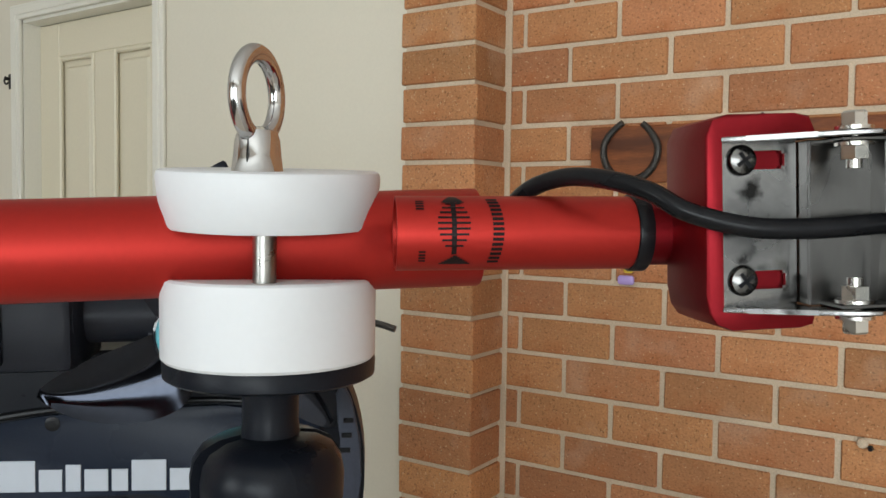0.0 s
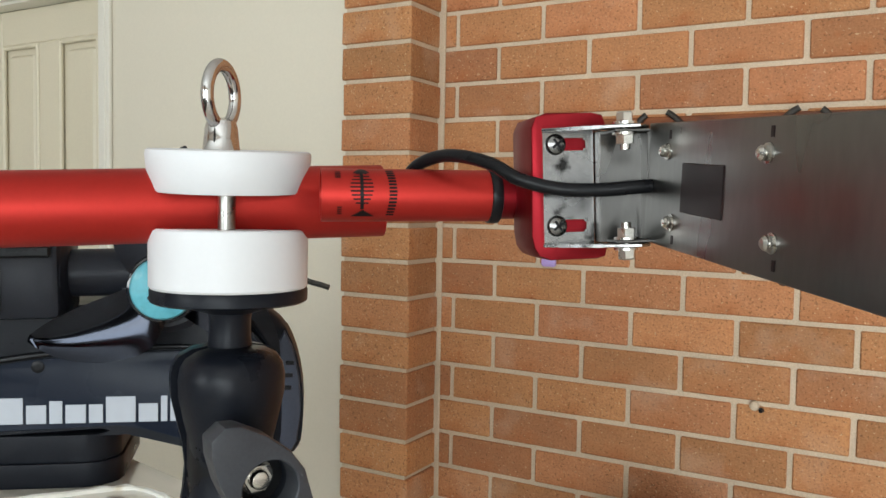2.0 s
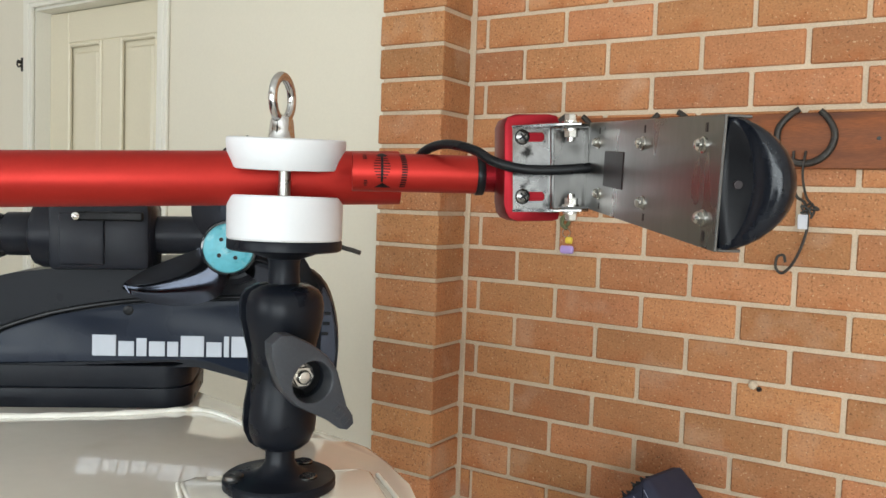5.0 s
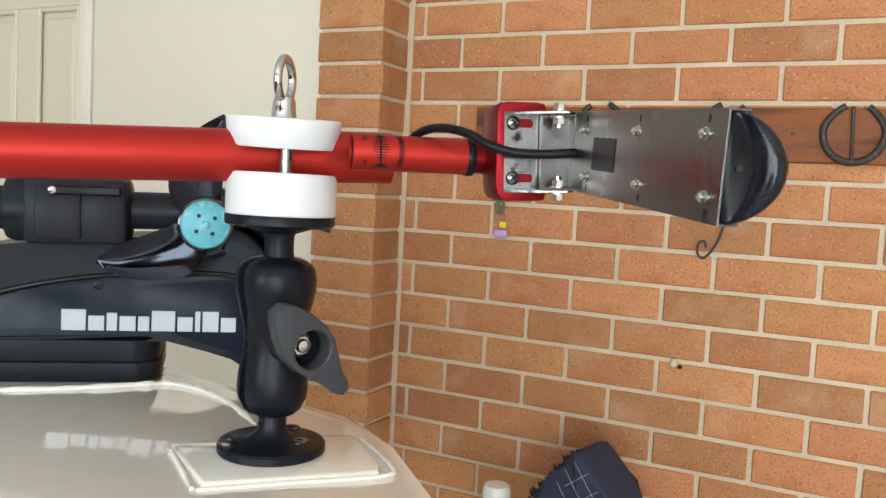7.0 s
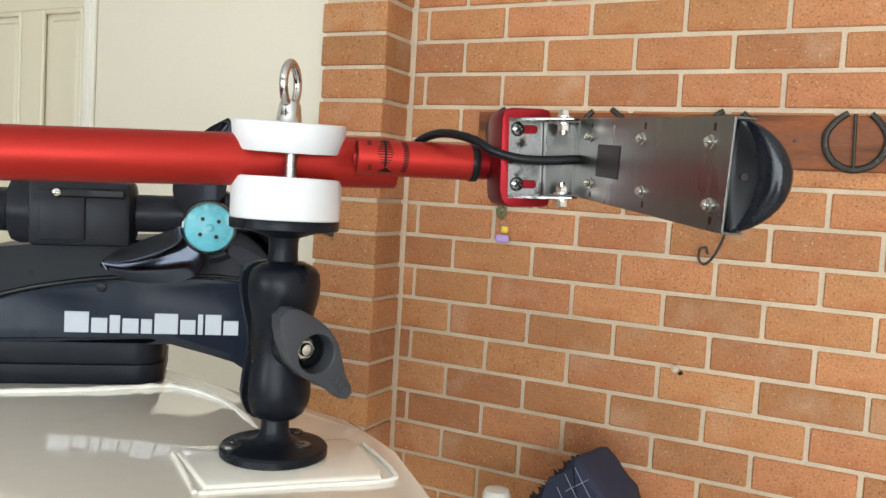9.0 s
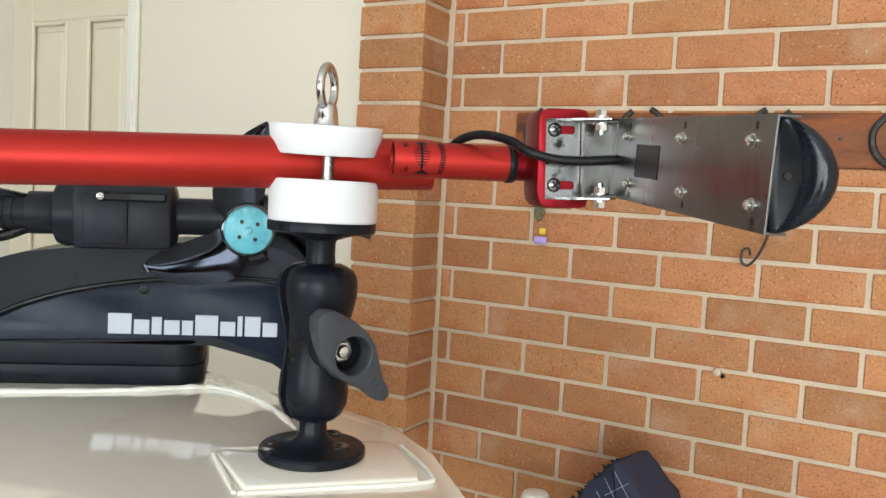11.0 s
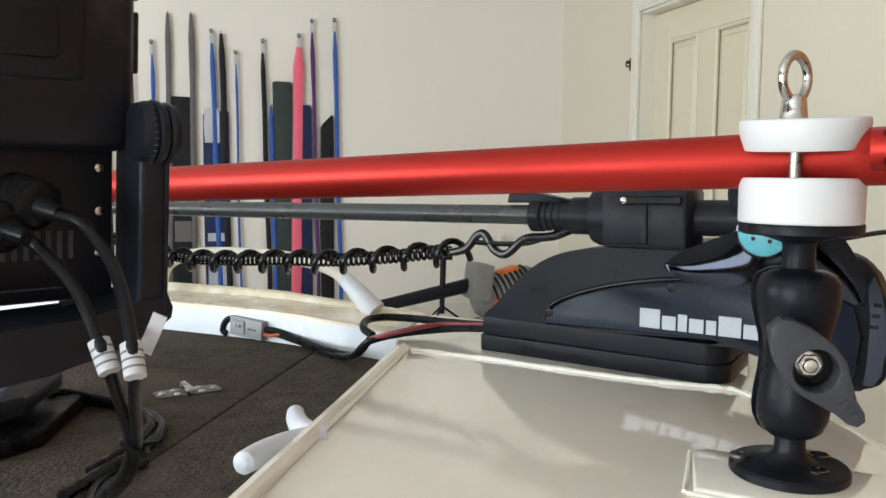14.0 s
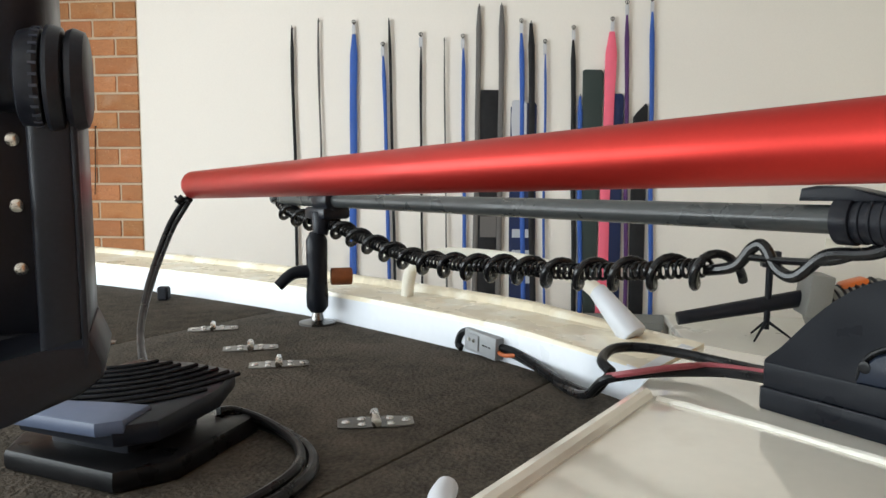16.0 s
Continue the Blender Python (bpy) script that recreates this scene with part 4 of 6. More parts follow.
# dark strip added for the shade under the housing's overhang
part("panel_groove", sweep(B(), [mg @ Vector((x, 0.0012, z + 0.0035)) for x, z in panel[:9]], lambda q: 0.0018 + 0.0014 * math.sin(math.pi * min(q * 1.05, 1)), 10, 5), RUBBER, motor, "dark strip drawn as shade above the side panel")
endcap = [(0.489, 1.245), (0.494, 1.21), (0.495, 1.17), (0.489, 1.137), (0.50, 1.137), (0.508, 1.15), (0.511, 1.18), (0.510, 1.21), (0.503, 1.243), (0.495, 1.258)]
part("end_cover", prism(B(), endcap, -0.001, 0.03, mg, 0.002, 2), MGGREY, motor, "grey end cover")
bm = B()
for i in range(3):
    box(bm, (0.4965 - i * 0.0015, -0.0018, 1.225 - i * 0.012), (0.5045 - i * 0.0012, -0.0005, 1.229 - i * 0.012), mg, 0.0003)
part("vent_slot", bm, RUBBER, motor)
for z0, z1, g in ((1.1122, 1.1348, 0.0), (1.1352, 1.1610, 0.002)):
    plan = [(-0.006 + g, -0.13), (-0.006 + g, -0.004 - g), (-0.002 + g, -g)]
    plan += [(0.312 - g + 0.030 * math.sin(radians(a)), -0.030 - g + 0.030 * math.cos(radians(a))) for a in range(0, 91, 10)] + [(0.336 - g, -0.13)]
    bm = prism(B(), [(x, z) for x, z in plan], z0, z1, mg @ pose(0, 0, 0, 90), 0.0016, 2)
    part("mount_base", bm, MGTOP, motor, "black mounting base layer")
# the maker's name is kept as plain bars
x = 0.2345
for w, tall in ((0.0290, 1), (0.0200, 0), (0.0140, 2), (0.0205, 0), (0.0150, 0), (0.0290, 1), (0.0200, 0), (0.0085, 1), (0.0210, 1), (0.0200, 0)):
    h0, h1 = 1.1735, (1.1978 if tall == 1 else 1.1945 if tall == 2 else 1.1908)
    part("name_bar", box(B(), (x, -0.0027, h0), (x + w - 0.0026, -0.0015, h1), mg, 0.0003), LOGO, side, "silver-grey printed bar", smooth=0)
    x += w
# solid black discs paint the shade inside the screw wells
for u, z in ((0.274, 1.2265), (0.106, 1.178)):
    mm = mg @ Matrix.Translation((u, -0.002, z)) @ pose(0, 0, 0, 90)
    bm = lathe(B(), [(0.0058, -0.003), (0.0058, 0.0002), (0.0052, 0.0005), (0.002, 0.0006)], mm, 20)
    part("screw_well", bm, RUBBER, side)
# shaft, collar, steering box and lower unit
SA, SD = Vector((-0.9, 0.0125, 1.3076)), Vector((1, 0.891, 0.0236)).normalized()


def on_shaft(x):
    return SA + SD * ((x - SA.x) / SD.x)


part("shaft", rod(B(), on_shaft(-1.62), on_shaft(-0.62), 0.0127, seg=28), SHAFT, motor, "dark grey composite shaft")
bm = B()
rod(bm, on_shaft(-0.712), on_shaft(-0.648), 0.0185, 0.0205, 28, 0.003)
collar = part("shaft_collar", bm, BLACKPLASTIC, motor, "black ribbed depth collar")
for x0, x1, r in ((-0.714, -0.702, 0.0215), (-0.672, -0.652, 0.0235), (-0.698, -0.6955, 0.0205), (-0.691, -0.6885, 0.0205), (-0.684, -0.6815, 0.0205)):
    part("collar_rib", rod(B(), on_shaft(x0), on_shaft(x1), r, seg=28, bevel=0.0008), BLACKPLASTIC, collar)
sm = Matrix((SD, Vector((0, 0, 1)).cross(SD).normalized(), SD.cross(Vector((0, 0, 1)).cross(SD).normalized()))).transposed().to_4x4()
sm.translation = on_shaft(-0.7)
bm = B()
prism(bm, [(-0.052, 0.016), (-0.05, 0.027), (-0.035, 0.0295), (-0.01, 0.0285), (0.02, 0.0225), (0.036, 0.020), (0.036, 0.0165), (0.0, 0.0165)], -0.012, 0.012, sm, 0.003, 2)
part("release_lever", bm, BLACKPLASTIC, collar, "black release lever")
bm = rod(B(), on_shaft(-0.652), on_shaft(-0.556), 0.036, 0.037, 30, 0.010)
box(bm, (0.088, -0.038, -0.036), (0.19, 0.04, 0.034), sm, 0.006, 2)
steer = part("steering_box", bm, BLACKPLASTIC, motor, "black steering drive box")
part("box_lid", box(B(), (0.1, -0.0415, -0.03), (0.145, -0.036, 0.024), sm, 0.002, 2), BLACKPLASTIC, steer)
part("box_recess", box(B(), (0.115, -0.0435, 0.016), (0.185, -0.037, 0.026), sm, 0.002, 1), RUBBER, steer)
mm = sm @ Matrix.Translation((0.118, -0.0432, 0.021)) @ pose(0, 0, 0, 90)
part("box_screw", lathe(B(), [(0.004, 0), (0.004, 0.002), (0.002, 0.003)], mm, 14), ZINC, steer)
part("axle", rod(B(), on_shaft(-0.556), on_shaft(-0.515), 0.021, seg=26), BLACKPLASTIC, motor)
HUB = Vector((-0.474, 0.346, 1.305))
HA = Vector((0.674, -0.739, 0)).normalized()
HR = Vector((0.739, 0.674, 0)).normalized()
hm = Matrix((HR, Vector((0, 0, 1)), HA)).transposed().to_4x4()   # local z towards the propeller's front
hm.translation = HUB
bm = lathe(B(), [(0.02, -0.24), (0.036, -0.21), (0.044, -0.17), (0.045, -0.05), (0.043, -0.03), (0.036, -0.026), (0.036, -0.018)], hm, 36)
box(bm, (-0.035, -0.02, -0.16), (0.02, 0.035, -0.05), hm, 0.01, 2)
part("lower_unit", bm, BLACKPLASTIC, motor, "black motor pod")
bm = lathe(B(), [(0.025, -0.024), (0.0305, -0.022), (0.0310, -0.006), (0.0295, -0.002), (0.0275, -0.001)], hm, 40)
prop = part("propeller", bm, BLADE, motor, "gloss black propeller")
cap = part("hub_cap", lathe(B(), [(0.0268, -0.004), (0.0271, 0.001), (0.0256, 0.0036), (0.016, 0.0062), (0.0046, 0.007), (0.0040, 0.0095), (0.0018, 0.0105)], hm, 40), BLUE, prop, "faded turquoise hub cap")
for a in (38, 128, 218, 308):
    o = hm @ Vector((0.0122 * math.cos(radians(a)), 0.0122 * math.sin(radians(a)), 0.0062))
    part("hub_hole", rod(B(), o, o + HA * 0.0012, 0.0023, seg=14), DECAL, cap)
UP_EDGE = [(-0.012, 0.010), (-0.036, -0.003), (-0.062, -0.014), (-0.088, -0.026), (-0.103, -0.035), (-0.112, -0.042), (-0.1155, -0.047)]
LOW_EDGE = [(0.002, -0.030), (-0.010, -0.052), (-0.034, -0.063), (-0.062, -0.0655), (-0.088, -0.062), (-0.106, -0.054), (-0.1155, -0.049)]
ue = smooth_line([(x, y, 0) for x, y in UP_EDGE], 4)
le = smooth_line([(x, y, 0) for x, y in LOW_EDGE], 4)
for ang in (0, 120, 240):
    bm = B()
    m = hm @ pose(0, 0, 0, 0, 0, -ang)
    top, bot = [], []
    for i, (a, b) in enumerate(zip(ue, le)):
        k = i / (len(ue) - 1)
        row_t, row_b = [], []
        for j in range(11):
            q = j / 10
            p = a.lerp(b, q)
            spoon = -0.008 * math.sin(math.pi * q) * math.sin(math.pi * min(k + 0.12, 1))
            p = Vector((p.x, p.y, -0.006 - 0.024 * k + 0.013 * (q - 0.5) * (1 - k) + spoon))
            th = 0.0014 * (1 - 0.7 * (2 * q - 1) ** 2) * (1 - 0.6 * k) + 0.0002
            row_t.append(bm.verts.new(m @ (p + Vector((0, 0, th)))))
            row_b.append(bm.verts.new(m @ (p - Vector((0, 0, th)))))
        top.append(row_t)
        bot.append(row_b)
    n_r = len(top) - 1
    for i in range(n_r):
        for j in range(10):
            bm.faces.new((top[i][j], top[i][j + 1], top[i + 1][j + 1], top[i + 1][j]))
            bm.faces.new((bot[i][j], bot[i + 1][j], bot[i + 1][j + 1], bot[i][j + 1]))
        bm.faces.new((top[i][0], top[i + 1][0], bot[i + 1][0], bot[i][0]))
        bm.faces.new((top[i][10], bot[i][10], bot[i + 1][10], top[i + 1][10]))
    for j in range(10):
        bm.faces.new((top[0][j], bot[0][j], bot[0][j + 1], top[0][j + 1]))
        bm.faces.new((top[n_r][j], top[n_r][j + 1], bot[n_r][j + 1], bot[n_r][j]))
    part("blade", bm, MIRROR, prop, "dark polished blade", smooth=60)
part("pull_cord_rod", sweep(B(), [mg @ Vector((0.44, 0.03, 1.29)), mg @ Vector((0.50, 0.02, 1.305)), mg @ Vector((0.522, 0.01, 1.303)), mg @ Vector((0.537, 0.005, 1.299))], 0.0028, 8, 6), IRON, motor)

# coiled cord hanging under the shaft
hang = smooth_line([(-1.60, -0.615, 1.285), (-1.565, -0.585, 1.268), (-1.51, -0.535, 1.258), (-1.455, -0.487, 1.256), (-1.415, -0.45, 1.250), (-1.35, -0.39, 1.236), (-1.233, -0.284, 1.216), (-1.144, -0.205, 1.217), (-1.043, -0.115, 1.226), (-0.968, -0.048, 1.231), (-0.886, 0.025, 1.243), (-0.83, 0.075, 1.254), (-0.79, 0.11, 1.262)], 10)


def along(line):
    d = [0.0]
    for a, b in zip(line, line[1:]):
        d.append(d[-1] + (b - a).length)
    return d


HD = along(hang)


def at(line, dist, s):
    for i in range(len(line) - 1):
        if dist[i + 1] >= s:
            return line[i].lerp(line[i + 1], (s - dist[i]) / max(dist[i + 1] - dist[i], 1e-9))
    return line[-1]


def helix(radius, pitch, r, seg, s0=0.0, s1=1.0, drop=0.0, phase=0.0):
    pts, total = [], HD[-1]
    n = int((s1 - s0) * total / pitch * 16)
    for i in range(n + 1):
        s = (s0 + (s1 - s0) * i / n) * total
        c = at(hang, HD, s)
        d = (at(hang, HD, min(s + 0.01, total)) - at(hang, HD, max(s - 0.01, 0))).normalized()
        sidev = d.cross(Vector((0, 0, 1))).normalized()
        upv = sidev.cross(d)
        a = 2 * math.pi * s / pitch + phase
        pts.append(c + sidev * radius * math.cos(a) + upv * radius * math.sin(a) + Vector((0, 0, -drop)))
    return sweep(B(), pts, r, seg, 1)


cord = part("coil_cord", helix(0.0160, 0.056, 0.0046, 10, phase=0.4, drop=0.003), COIL, motor, "glossy black coiled power cord")
part("thin_coil", helix(0.0085, 0.0098, 0.0023, 7, 0.0, 0.97, 0.0), COIL, cord, "tight thin black coil")
part("cord_lead", sweep(B(), [(-0.815, 0.088, 1.254), (-0.79, 0.11, 1.262), (-0.777, 0.122, 1.281), (-0.768, 0.13, 1.283), (-0.757, 0.14, 1.263), (-0.742, 0.152, 1.259), (-0.722, 0.17, 1.28), (-0.70, 0.19, 1.284), (-0.688, 0.200, 1.287), (-0.672, 0.214, 1.296), (-0.652, 0.230, 1.306)], 0.0058, 10, 8), COIL, cord)
part("cord_lead", sweep(B(), [(-0.775, 0.12, 1.272), (-0.745, 0.148, 1.272), (-0.715, 0.175, 1.276), (-0.69, 0.20, 1.290), (-0.66, 0.226, 1.300)], 0.0035, 8, 8), COIL, cord)

# power leads with grey connector
power = thing("power_lead", (-1.18, -0.155, CARP), "grey two-pole connector with black and red leads", "connector")
cm = axes((-1.195, -0.158, 1.089), (0.75, 0.66, -0.06))
bm = box(B(), (-0.042, -0.011, -0.017), (0.036, 0.013, 0.017), cm, 0.002, 2)
box(bm, (-0.030, -0.0135, -0.012), (-0.004, -0.009, 0.012), cm, 0.001)
plug = part("connector_body", bm, GREYPLUG, power, "grey plastic connector")
for dx in (-0.026, -0.014):
    part("rivet", rod(B(), cm @ Vector((dx, -0.0135, 0.003)), cm @ Vector((dx, -0.0155, 0.003)), 0.003, seg=10), ZINC, plug)
bm = B()
for dx in (0.004, 0.011, 0.019):
    box(bm, (dx, -0.0116, -0.001), (dx + 0.0045, -0.0108, 0.001), cm)
part("moulded_mark", bm, RUBBER, plug)
part("strap", sweep(B(), [cm @ Vector((-0.04, 0, 0.012)), cm @ Vector((-0.058, -0.004, 0.004)), cm @ Vector((-0.064, -0.006, -0.014)), cm @ Vector((-0.054, -0.006, -0.02))], 0.006, 8, 6), RUBBER, plug)
part("orange_core", sweep(B(), [cm @ Vector((0.034, -0.004, -0.004)), cm @ Vector((0.05, -0.005, -0.005)), (-1.145, -0.112, 1.084)], 0.003, 8, 6), COPPER, power)
part("black_lead", sweep(B(), [cm @ Vector((0.034, 0, 0.003)), (-1.15, -0.112, 1.088), (-1.107, -0.085, 1.082), (-1.03, -0.05, 1.079), (-0.965, -0.018, 1.082), (-0.93, -0.008, 1.098), (-0.915, 0.005, 1.122)], 0.0056, 10, 8), RUBBER, power)
part("black_lead", sweep(B(), [cm @ Vector((0.034, 0.004, -0.002)), (-1.14, -0.103, 1.08), (-1.08, -0.07, 1.076), (-1.0, -0.04, 1.075), (-0.945, -0.02, 1.086), (-0.905, -0.002, 1.115), (-0.895, 0.04, 1.126), (-0.905, 0.09, 1.127), (-0.89, 0.13, 1.131), (-0.83, 0.165, 1.140), (-0.80, 0.175, 1.145)], 0.0056, 10, 8), RUBBER, power)
part("black_lead", sweep(B(), [(-0.915, 0.005, 1.122), (-0.94, -0.004, 1.129), (-0.985, 0.012, 1.133), (-1.0, 0.045, 1.133), (-0.985, 0.09, 1.131), (-0.945, 0.13, 1.131), (-0.89, 0.157, 1.136), (-0.83, 0.172, 1.145), (-0.80, 0.18, 1.147)], 0.0062, 10, 8), RUBBER, power)
part("red_lead", sweep(B(), [(-0.905, 0.0, 1.119), (-0.885, 0.03, 1.130), (-0.897, 0.08, 1.135), (-0.905, 0.115, 1.135), (-0.87, 0.152, 1.139), (-0.82, 0.172, 1.147), (-0.80, 0.178, 1.15)], 0.0038, 8, 8), REDWIRE, power)

# ---------------------------------------------------------------- rear support mount
sup = thing("shaft_support", (-1.42, -0.485, CARP), "black ball mount holding up the motor shaft", "mount")
q = Matrix.Translation((-1.42, -0.485, 0))
part("support_base", lathe(B(), [(0.034, CARP), (0.034, CARP + 0.004), (0.012, CARP + 0.008), (0.009, CARP + 0.022), (0.015, CARP + 0.03)], q, 28), STEEL, sup, "steel base plate")
part("support_arm", lathe(B(), [(0.012, CARP + 0.022), (0.0195, CARP + 0.032), (0.0205, CARP + 0.05), (0.0185, CARP + 0.085), (0.0195, CARP + 0.13), (0.0195, CARP + 0.155), (0.012, CARP + 0.17)], q, 28), POWDER, sup)
part("support_lever", sweep(B(), [(-1.418, -0.49, 1.165), (-1.405, -0.525, 1.163), (-1.392, -0.55, 1.14)], lambda s: 0.013 - 0.003 * s, 12, 6), POWDER, sup)
part("brown_knob", rod(B(), (-1.43, -0.462, 1.155), (-1.443, -0.425, 1.155), 0.016, seg=18, bevel=0.003), WOOD, sup, "brown round knob")
bm = B()
rod(bm, (-1.42, -0.478, CARP + 0.165), (-1.428, -0.476, 1.272), 0.014, 0.02, 20, 0.002)
o = on_shaft(-1.435)
rod(bm, o - SD * 0.03, o + SD * 0.03, 0.024, seg=24, bevel=0.004)
box(bm, (-0.05, -0.028, -0.034), (0.03, 0.028, -0.012), Matrix.Translation(o) @ sm.to_3x3().to_4x4(), 0.006, 2)
part("shaft_cradle", bm, BLACKPLASTIC, sup, "black shaft cradle")

# ---------------------------------------------------------------- fish finder seen from behind
ff = thing("fish_finder", (-0.36, -0.36, CARP), "black fish finder on a tilting bracket, seen from behind", "fish finder")
FM = Matrix.Translation((-0.272, -0.276, 1.390)) @ pose(0, 0, 0, 0, 6, 25)   # local x towards its back, y along the tilt axis, z up


def fpart(name, bm, material, parent, label=""):
    """A part of the unit, turned to the way that it faces."""
    bm.transform(FM)
    return part(name, bm, material, parent, label)


shell = fpart("rear_shell", box(B(), (-0.080, -0.34, -0.014), (-0.0125, 0.0095, 0.26), None, 0.011, 3), BLACKPLASTIC, ff, "black moulded rear shell")
fpart("raised_panel", box(B(), (-0.03, -0.30, 0.026), (-0.0098, -0.021, 0.23), None, 0.008, 3), BLACKPLASTIC, shell, "raised black back panel")
fpart("inner_panel", box(B(), (-0.03, -0.27, 0.040), (-0.0068, -0.038, 0.21), None, 0.004, 2), BLACKPLASTIC, shell)
for z in (0.075, 0.092, 0.122, 0.139):
    fpart("shell_rib", box(B(), (-0.010, -0.14, z), (-0.0045, -0.06, z + 0.008), None, 0.002), RUBBER, shell)
for z0, z1 in ((0.036, 0.074), (0.081, 0.120), (0.127, 0.17)):
    fpart("side_strip", box(B(), (-0.036, 0.0085, z0), (-0.022, 0.0130, z1), None, 0.001), BLACKPLASTIC, shell)
lower = fpart("lower_cover", box(B(), (-0.062, -0.30, -0.113), (-0.034, 0.0028, -0.010), None, 0.005, 2), BLACKPLASTIC, ff, "black lower cover plate")
for z in (-0.0255, -0.0537, -0.0815):
    fpart("cover_screw", lathe(B(), [(0.0029, 0), (0.0029, 0.0014), (0.0015, 0.0021)], Matrix.Translation((-0.034, -0.0075, z)) @ pose(0, 0, 0, 0, 90, 0), 14), ZINC, lower)
for i in range(10):
    fpart("vent_slot", box(B(), (-0.0343, -0.086 + i * 0.0066, -0.084), (-0.0334, -0.083 + i * 0.0066, -0.066), None), MGGREY, lower)
fpart("seam", box(B(), (-0.0343, -0.20, -0.1035), (-0.0332, -0.030, -0.1025), None), MGGREY, lower)
for y, z in ((-0.048, -0.047), (-0.066, -0.060)):
    plug_m = FM @ axes((-0.036, y - 0.010, z + 0.004), (0.026, 0.010, -0.004)) @ pose(0, 0, 0, 0, 90, 0)
    prof = [(0.0145, 0.0), (0.0145, 0.006)]
    for i in range(6):
        prof += [(0.0138, 0.0065 + i * 0.0033), (0.0152, 0.0075 + i * 0.0033), (0.0152, 0.0088 + i * 0.0033)]
    prof += [(0.0125, 0.0275), (0.0078, 0.0285), (0.0068, 0.036), (0.0045, 0.044)]
    part("cable_plug", lathe(B(), prof, plug_m, 26), RUBBER, ff, "round ribbed black cable plug")
cap_ = B()
sweep(cap_, [(-0.030, -0.090, -0.075), (-0.022, -0.088, -0.09), (-0.018, -0.087, -0.11)], lambda q: 0.005 + 0.005 * q, 12, 6)
fpart("dangling_cap", cap_, RUBBER, ff, "black rubber socket cap")
# bracket: upright arm with a ridge, flared foot, crossbar, and the knob with its inner drum
arm = fpart("bracket_arm", box(B(), (-0.0375, 0.0035, -0.124), (0.0070, 0.0222, 0.004), None, 0.004, 3), BLACKPLASTIC, ff, "black bracket arm")
fpart("arm_ridge", box(B(), (0.004, 0.0195, -0.115), (0.0082, 0.0222, -0.012), None, 0.001, 2), BLACKPLASTIC, arm)
fpart("arm_boss", rod(B(), (-0.0005, 0.0118, 0.0), (-0.0005, 0.0185, 0.0), 0.0208, 0.0202, 40, 0.002), BLACKPLASTIC, arm)
fpart("crossbar", prism(B(), [(0.0225, -0.100), (0.0275, -0.113), (0.0265, -0.120), (0.018, -0.127), (-0.01, -0.137), (-0.05, -0.147), (-0.11, -0.153), (-0.24, -0.155), (-0.24, -0.120), (-0.03, -0.118), (0.006, -0.110)], -0.0375, 0.0080, Matrix.Diagonal((1, -1, 1, 1)) @ pose(0, 0, 0, 0, 0, -90), 0.004, 2), BLACKPLASTIC, arm)
knob = fpart("tilt_knob", rod(B(), (-0.0005, 0.0187, 0), (-0.0005, 0.0268, 0), 0.0196, 0.0190, 40, 0.003), BLACKPLASTIC, ff, "round knurled tilt knob")
drum = fpart("tilt_drum", rod(B(), (-0.0005, 0.002, 0), (-0.0005, 0.0115, 0), 0.0186, 0.0196, 40, 0.0025), BLACKPLASTIC, ff, "black tilt drum with tick marks")
for i in range(30):
    fpart("tick_mark", box(B(), (-0.0005, -0.0014, 0.0190), (0.0005, 0.0014, 0.0198), Matrix.Translation((-0.0005, 0.0092, 0)) @ pose(0, 0, 0, 0, i * 12, 0)), MGGREY, drum)
bm = B()
foot = FM @ Vector((-0.02, -0.13, 0))
rod(bm, (foot.x, foot.y, CARP + 0.012), (foot.x, foot.y, 1.24), 0.022, 0.03, 24)
lathe(bm, [(0.05, CARP), (0.05, CARP + 0.01), (0.03, CARP + 0.016)], Matrix.Translation((foot.x, foot.y, 0)), 32)
part("pedestal", bm, BLACKPLASTIC, ff)
starts = (FM @ Vector((0.003, -0.044, -0.050)), FM @ Vector((0.003, -0.062, -0.063)))
for i, pts in enumerate(([starts[0], (-0.250, -0.301, 1.334), (-0.228, -0.284, 1.312), (-0.203, -0.275, 1.287), (-0.188, -0.271, 1.263), (-0.212, -0.273, 1.234), (-0.25, -0.276, 1.198)], [starts[1], (-0.250, -0.327, 1.322), (-0.228, -0.306, 1.303), (-0.208, -0.293, 1.282), (-0.198, -0.286, 1.264), (-0.222, -0.281, 1.231), (-0.252, -0.279, 1.198)])):
    cb = part("signal_cable", sweep(B(), pts + [(-0.29, -0.285 - 0.004 * i, 1.165), (-0.36, -0.305 - 0.006 * i, 1.125), (-0.45, -0.325 - 0.006 * i, 1.085), (-0.53, -0.325 - 0.01 * i, 1.073), (-0.58, -0.295 - 0.02 * i, 1.073)], 0.0038, 12, 8), RUBBER, ff, "black signal cable")
    a, b = Vector(pts[4]), Vector(pts[3])
    d = (b - a).normalized()
    part("cable_label", rod(B(), a - d * 0.007, a + d * 0.012, 0.0060, seg=16), PAPER, cb, "white wrapped cable label")
    bm = B()
    for k in range(3):
        rod(bm, a + d * (-0.003 + k * 0.0045), a + d * (-0.0017 + k * 0.0045), 0.0061, seg=16)
    part("label_print", bm, INK, cb)
long_tag = box(B(), (-0.004, -0.0005, -0.014), (0.004, 0.0005, 0.014), Matrix.Translation((-0.200, -0.262, 1.277)) @ pose(0, 0, 0, 25, 25, 85))
part("label_flag", long_tag, PAPER, ff, "long cream paper cable tag")
bm = B()
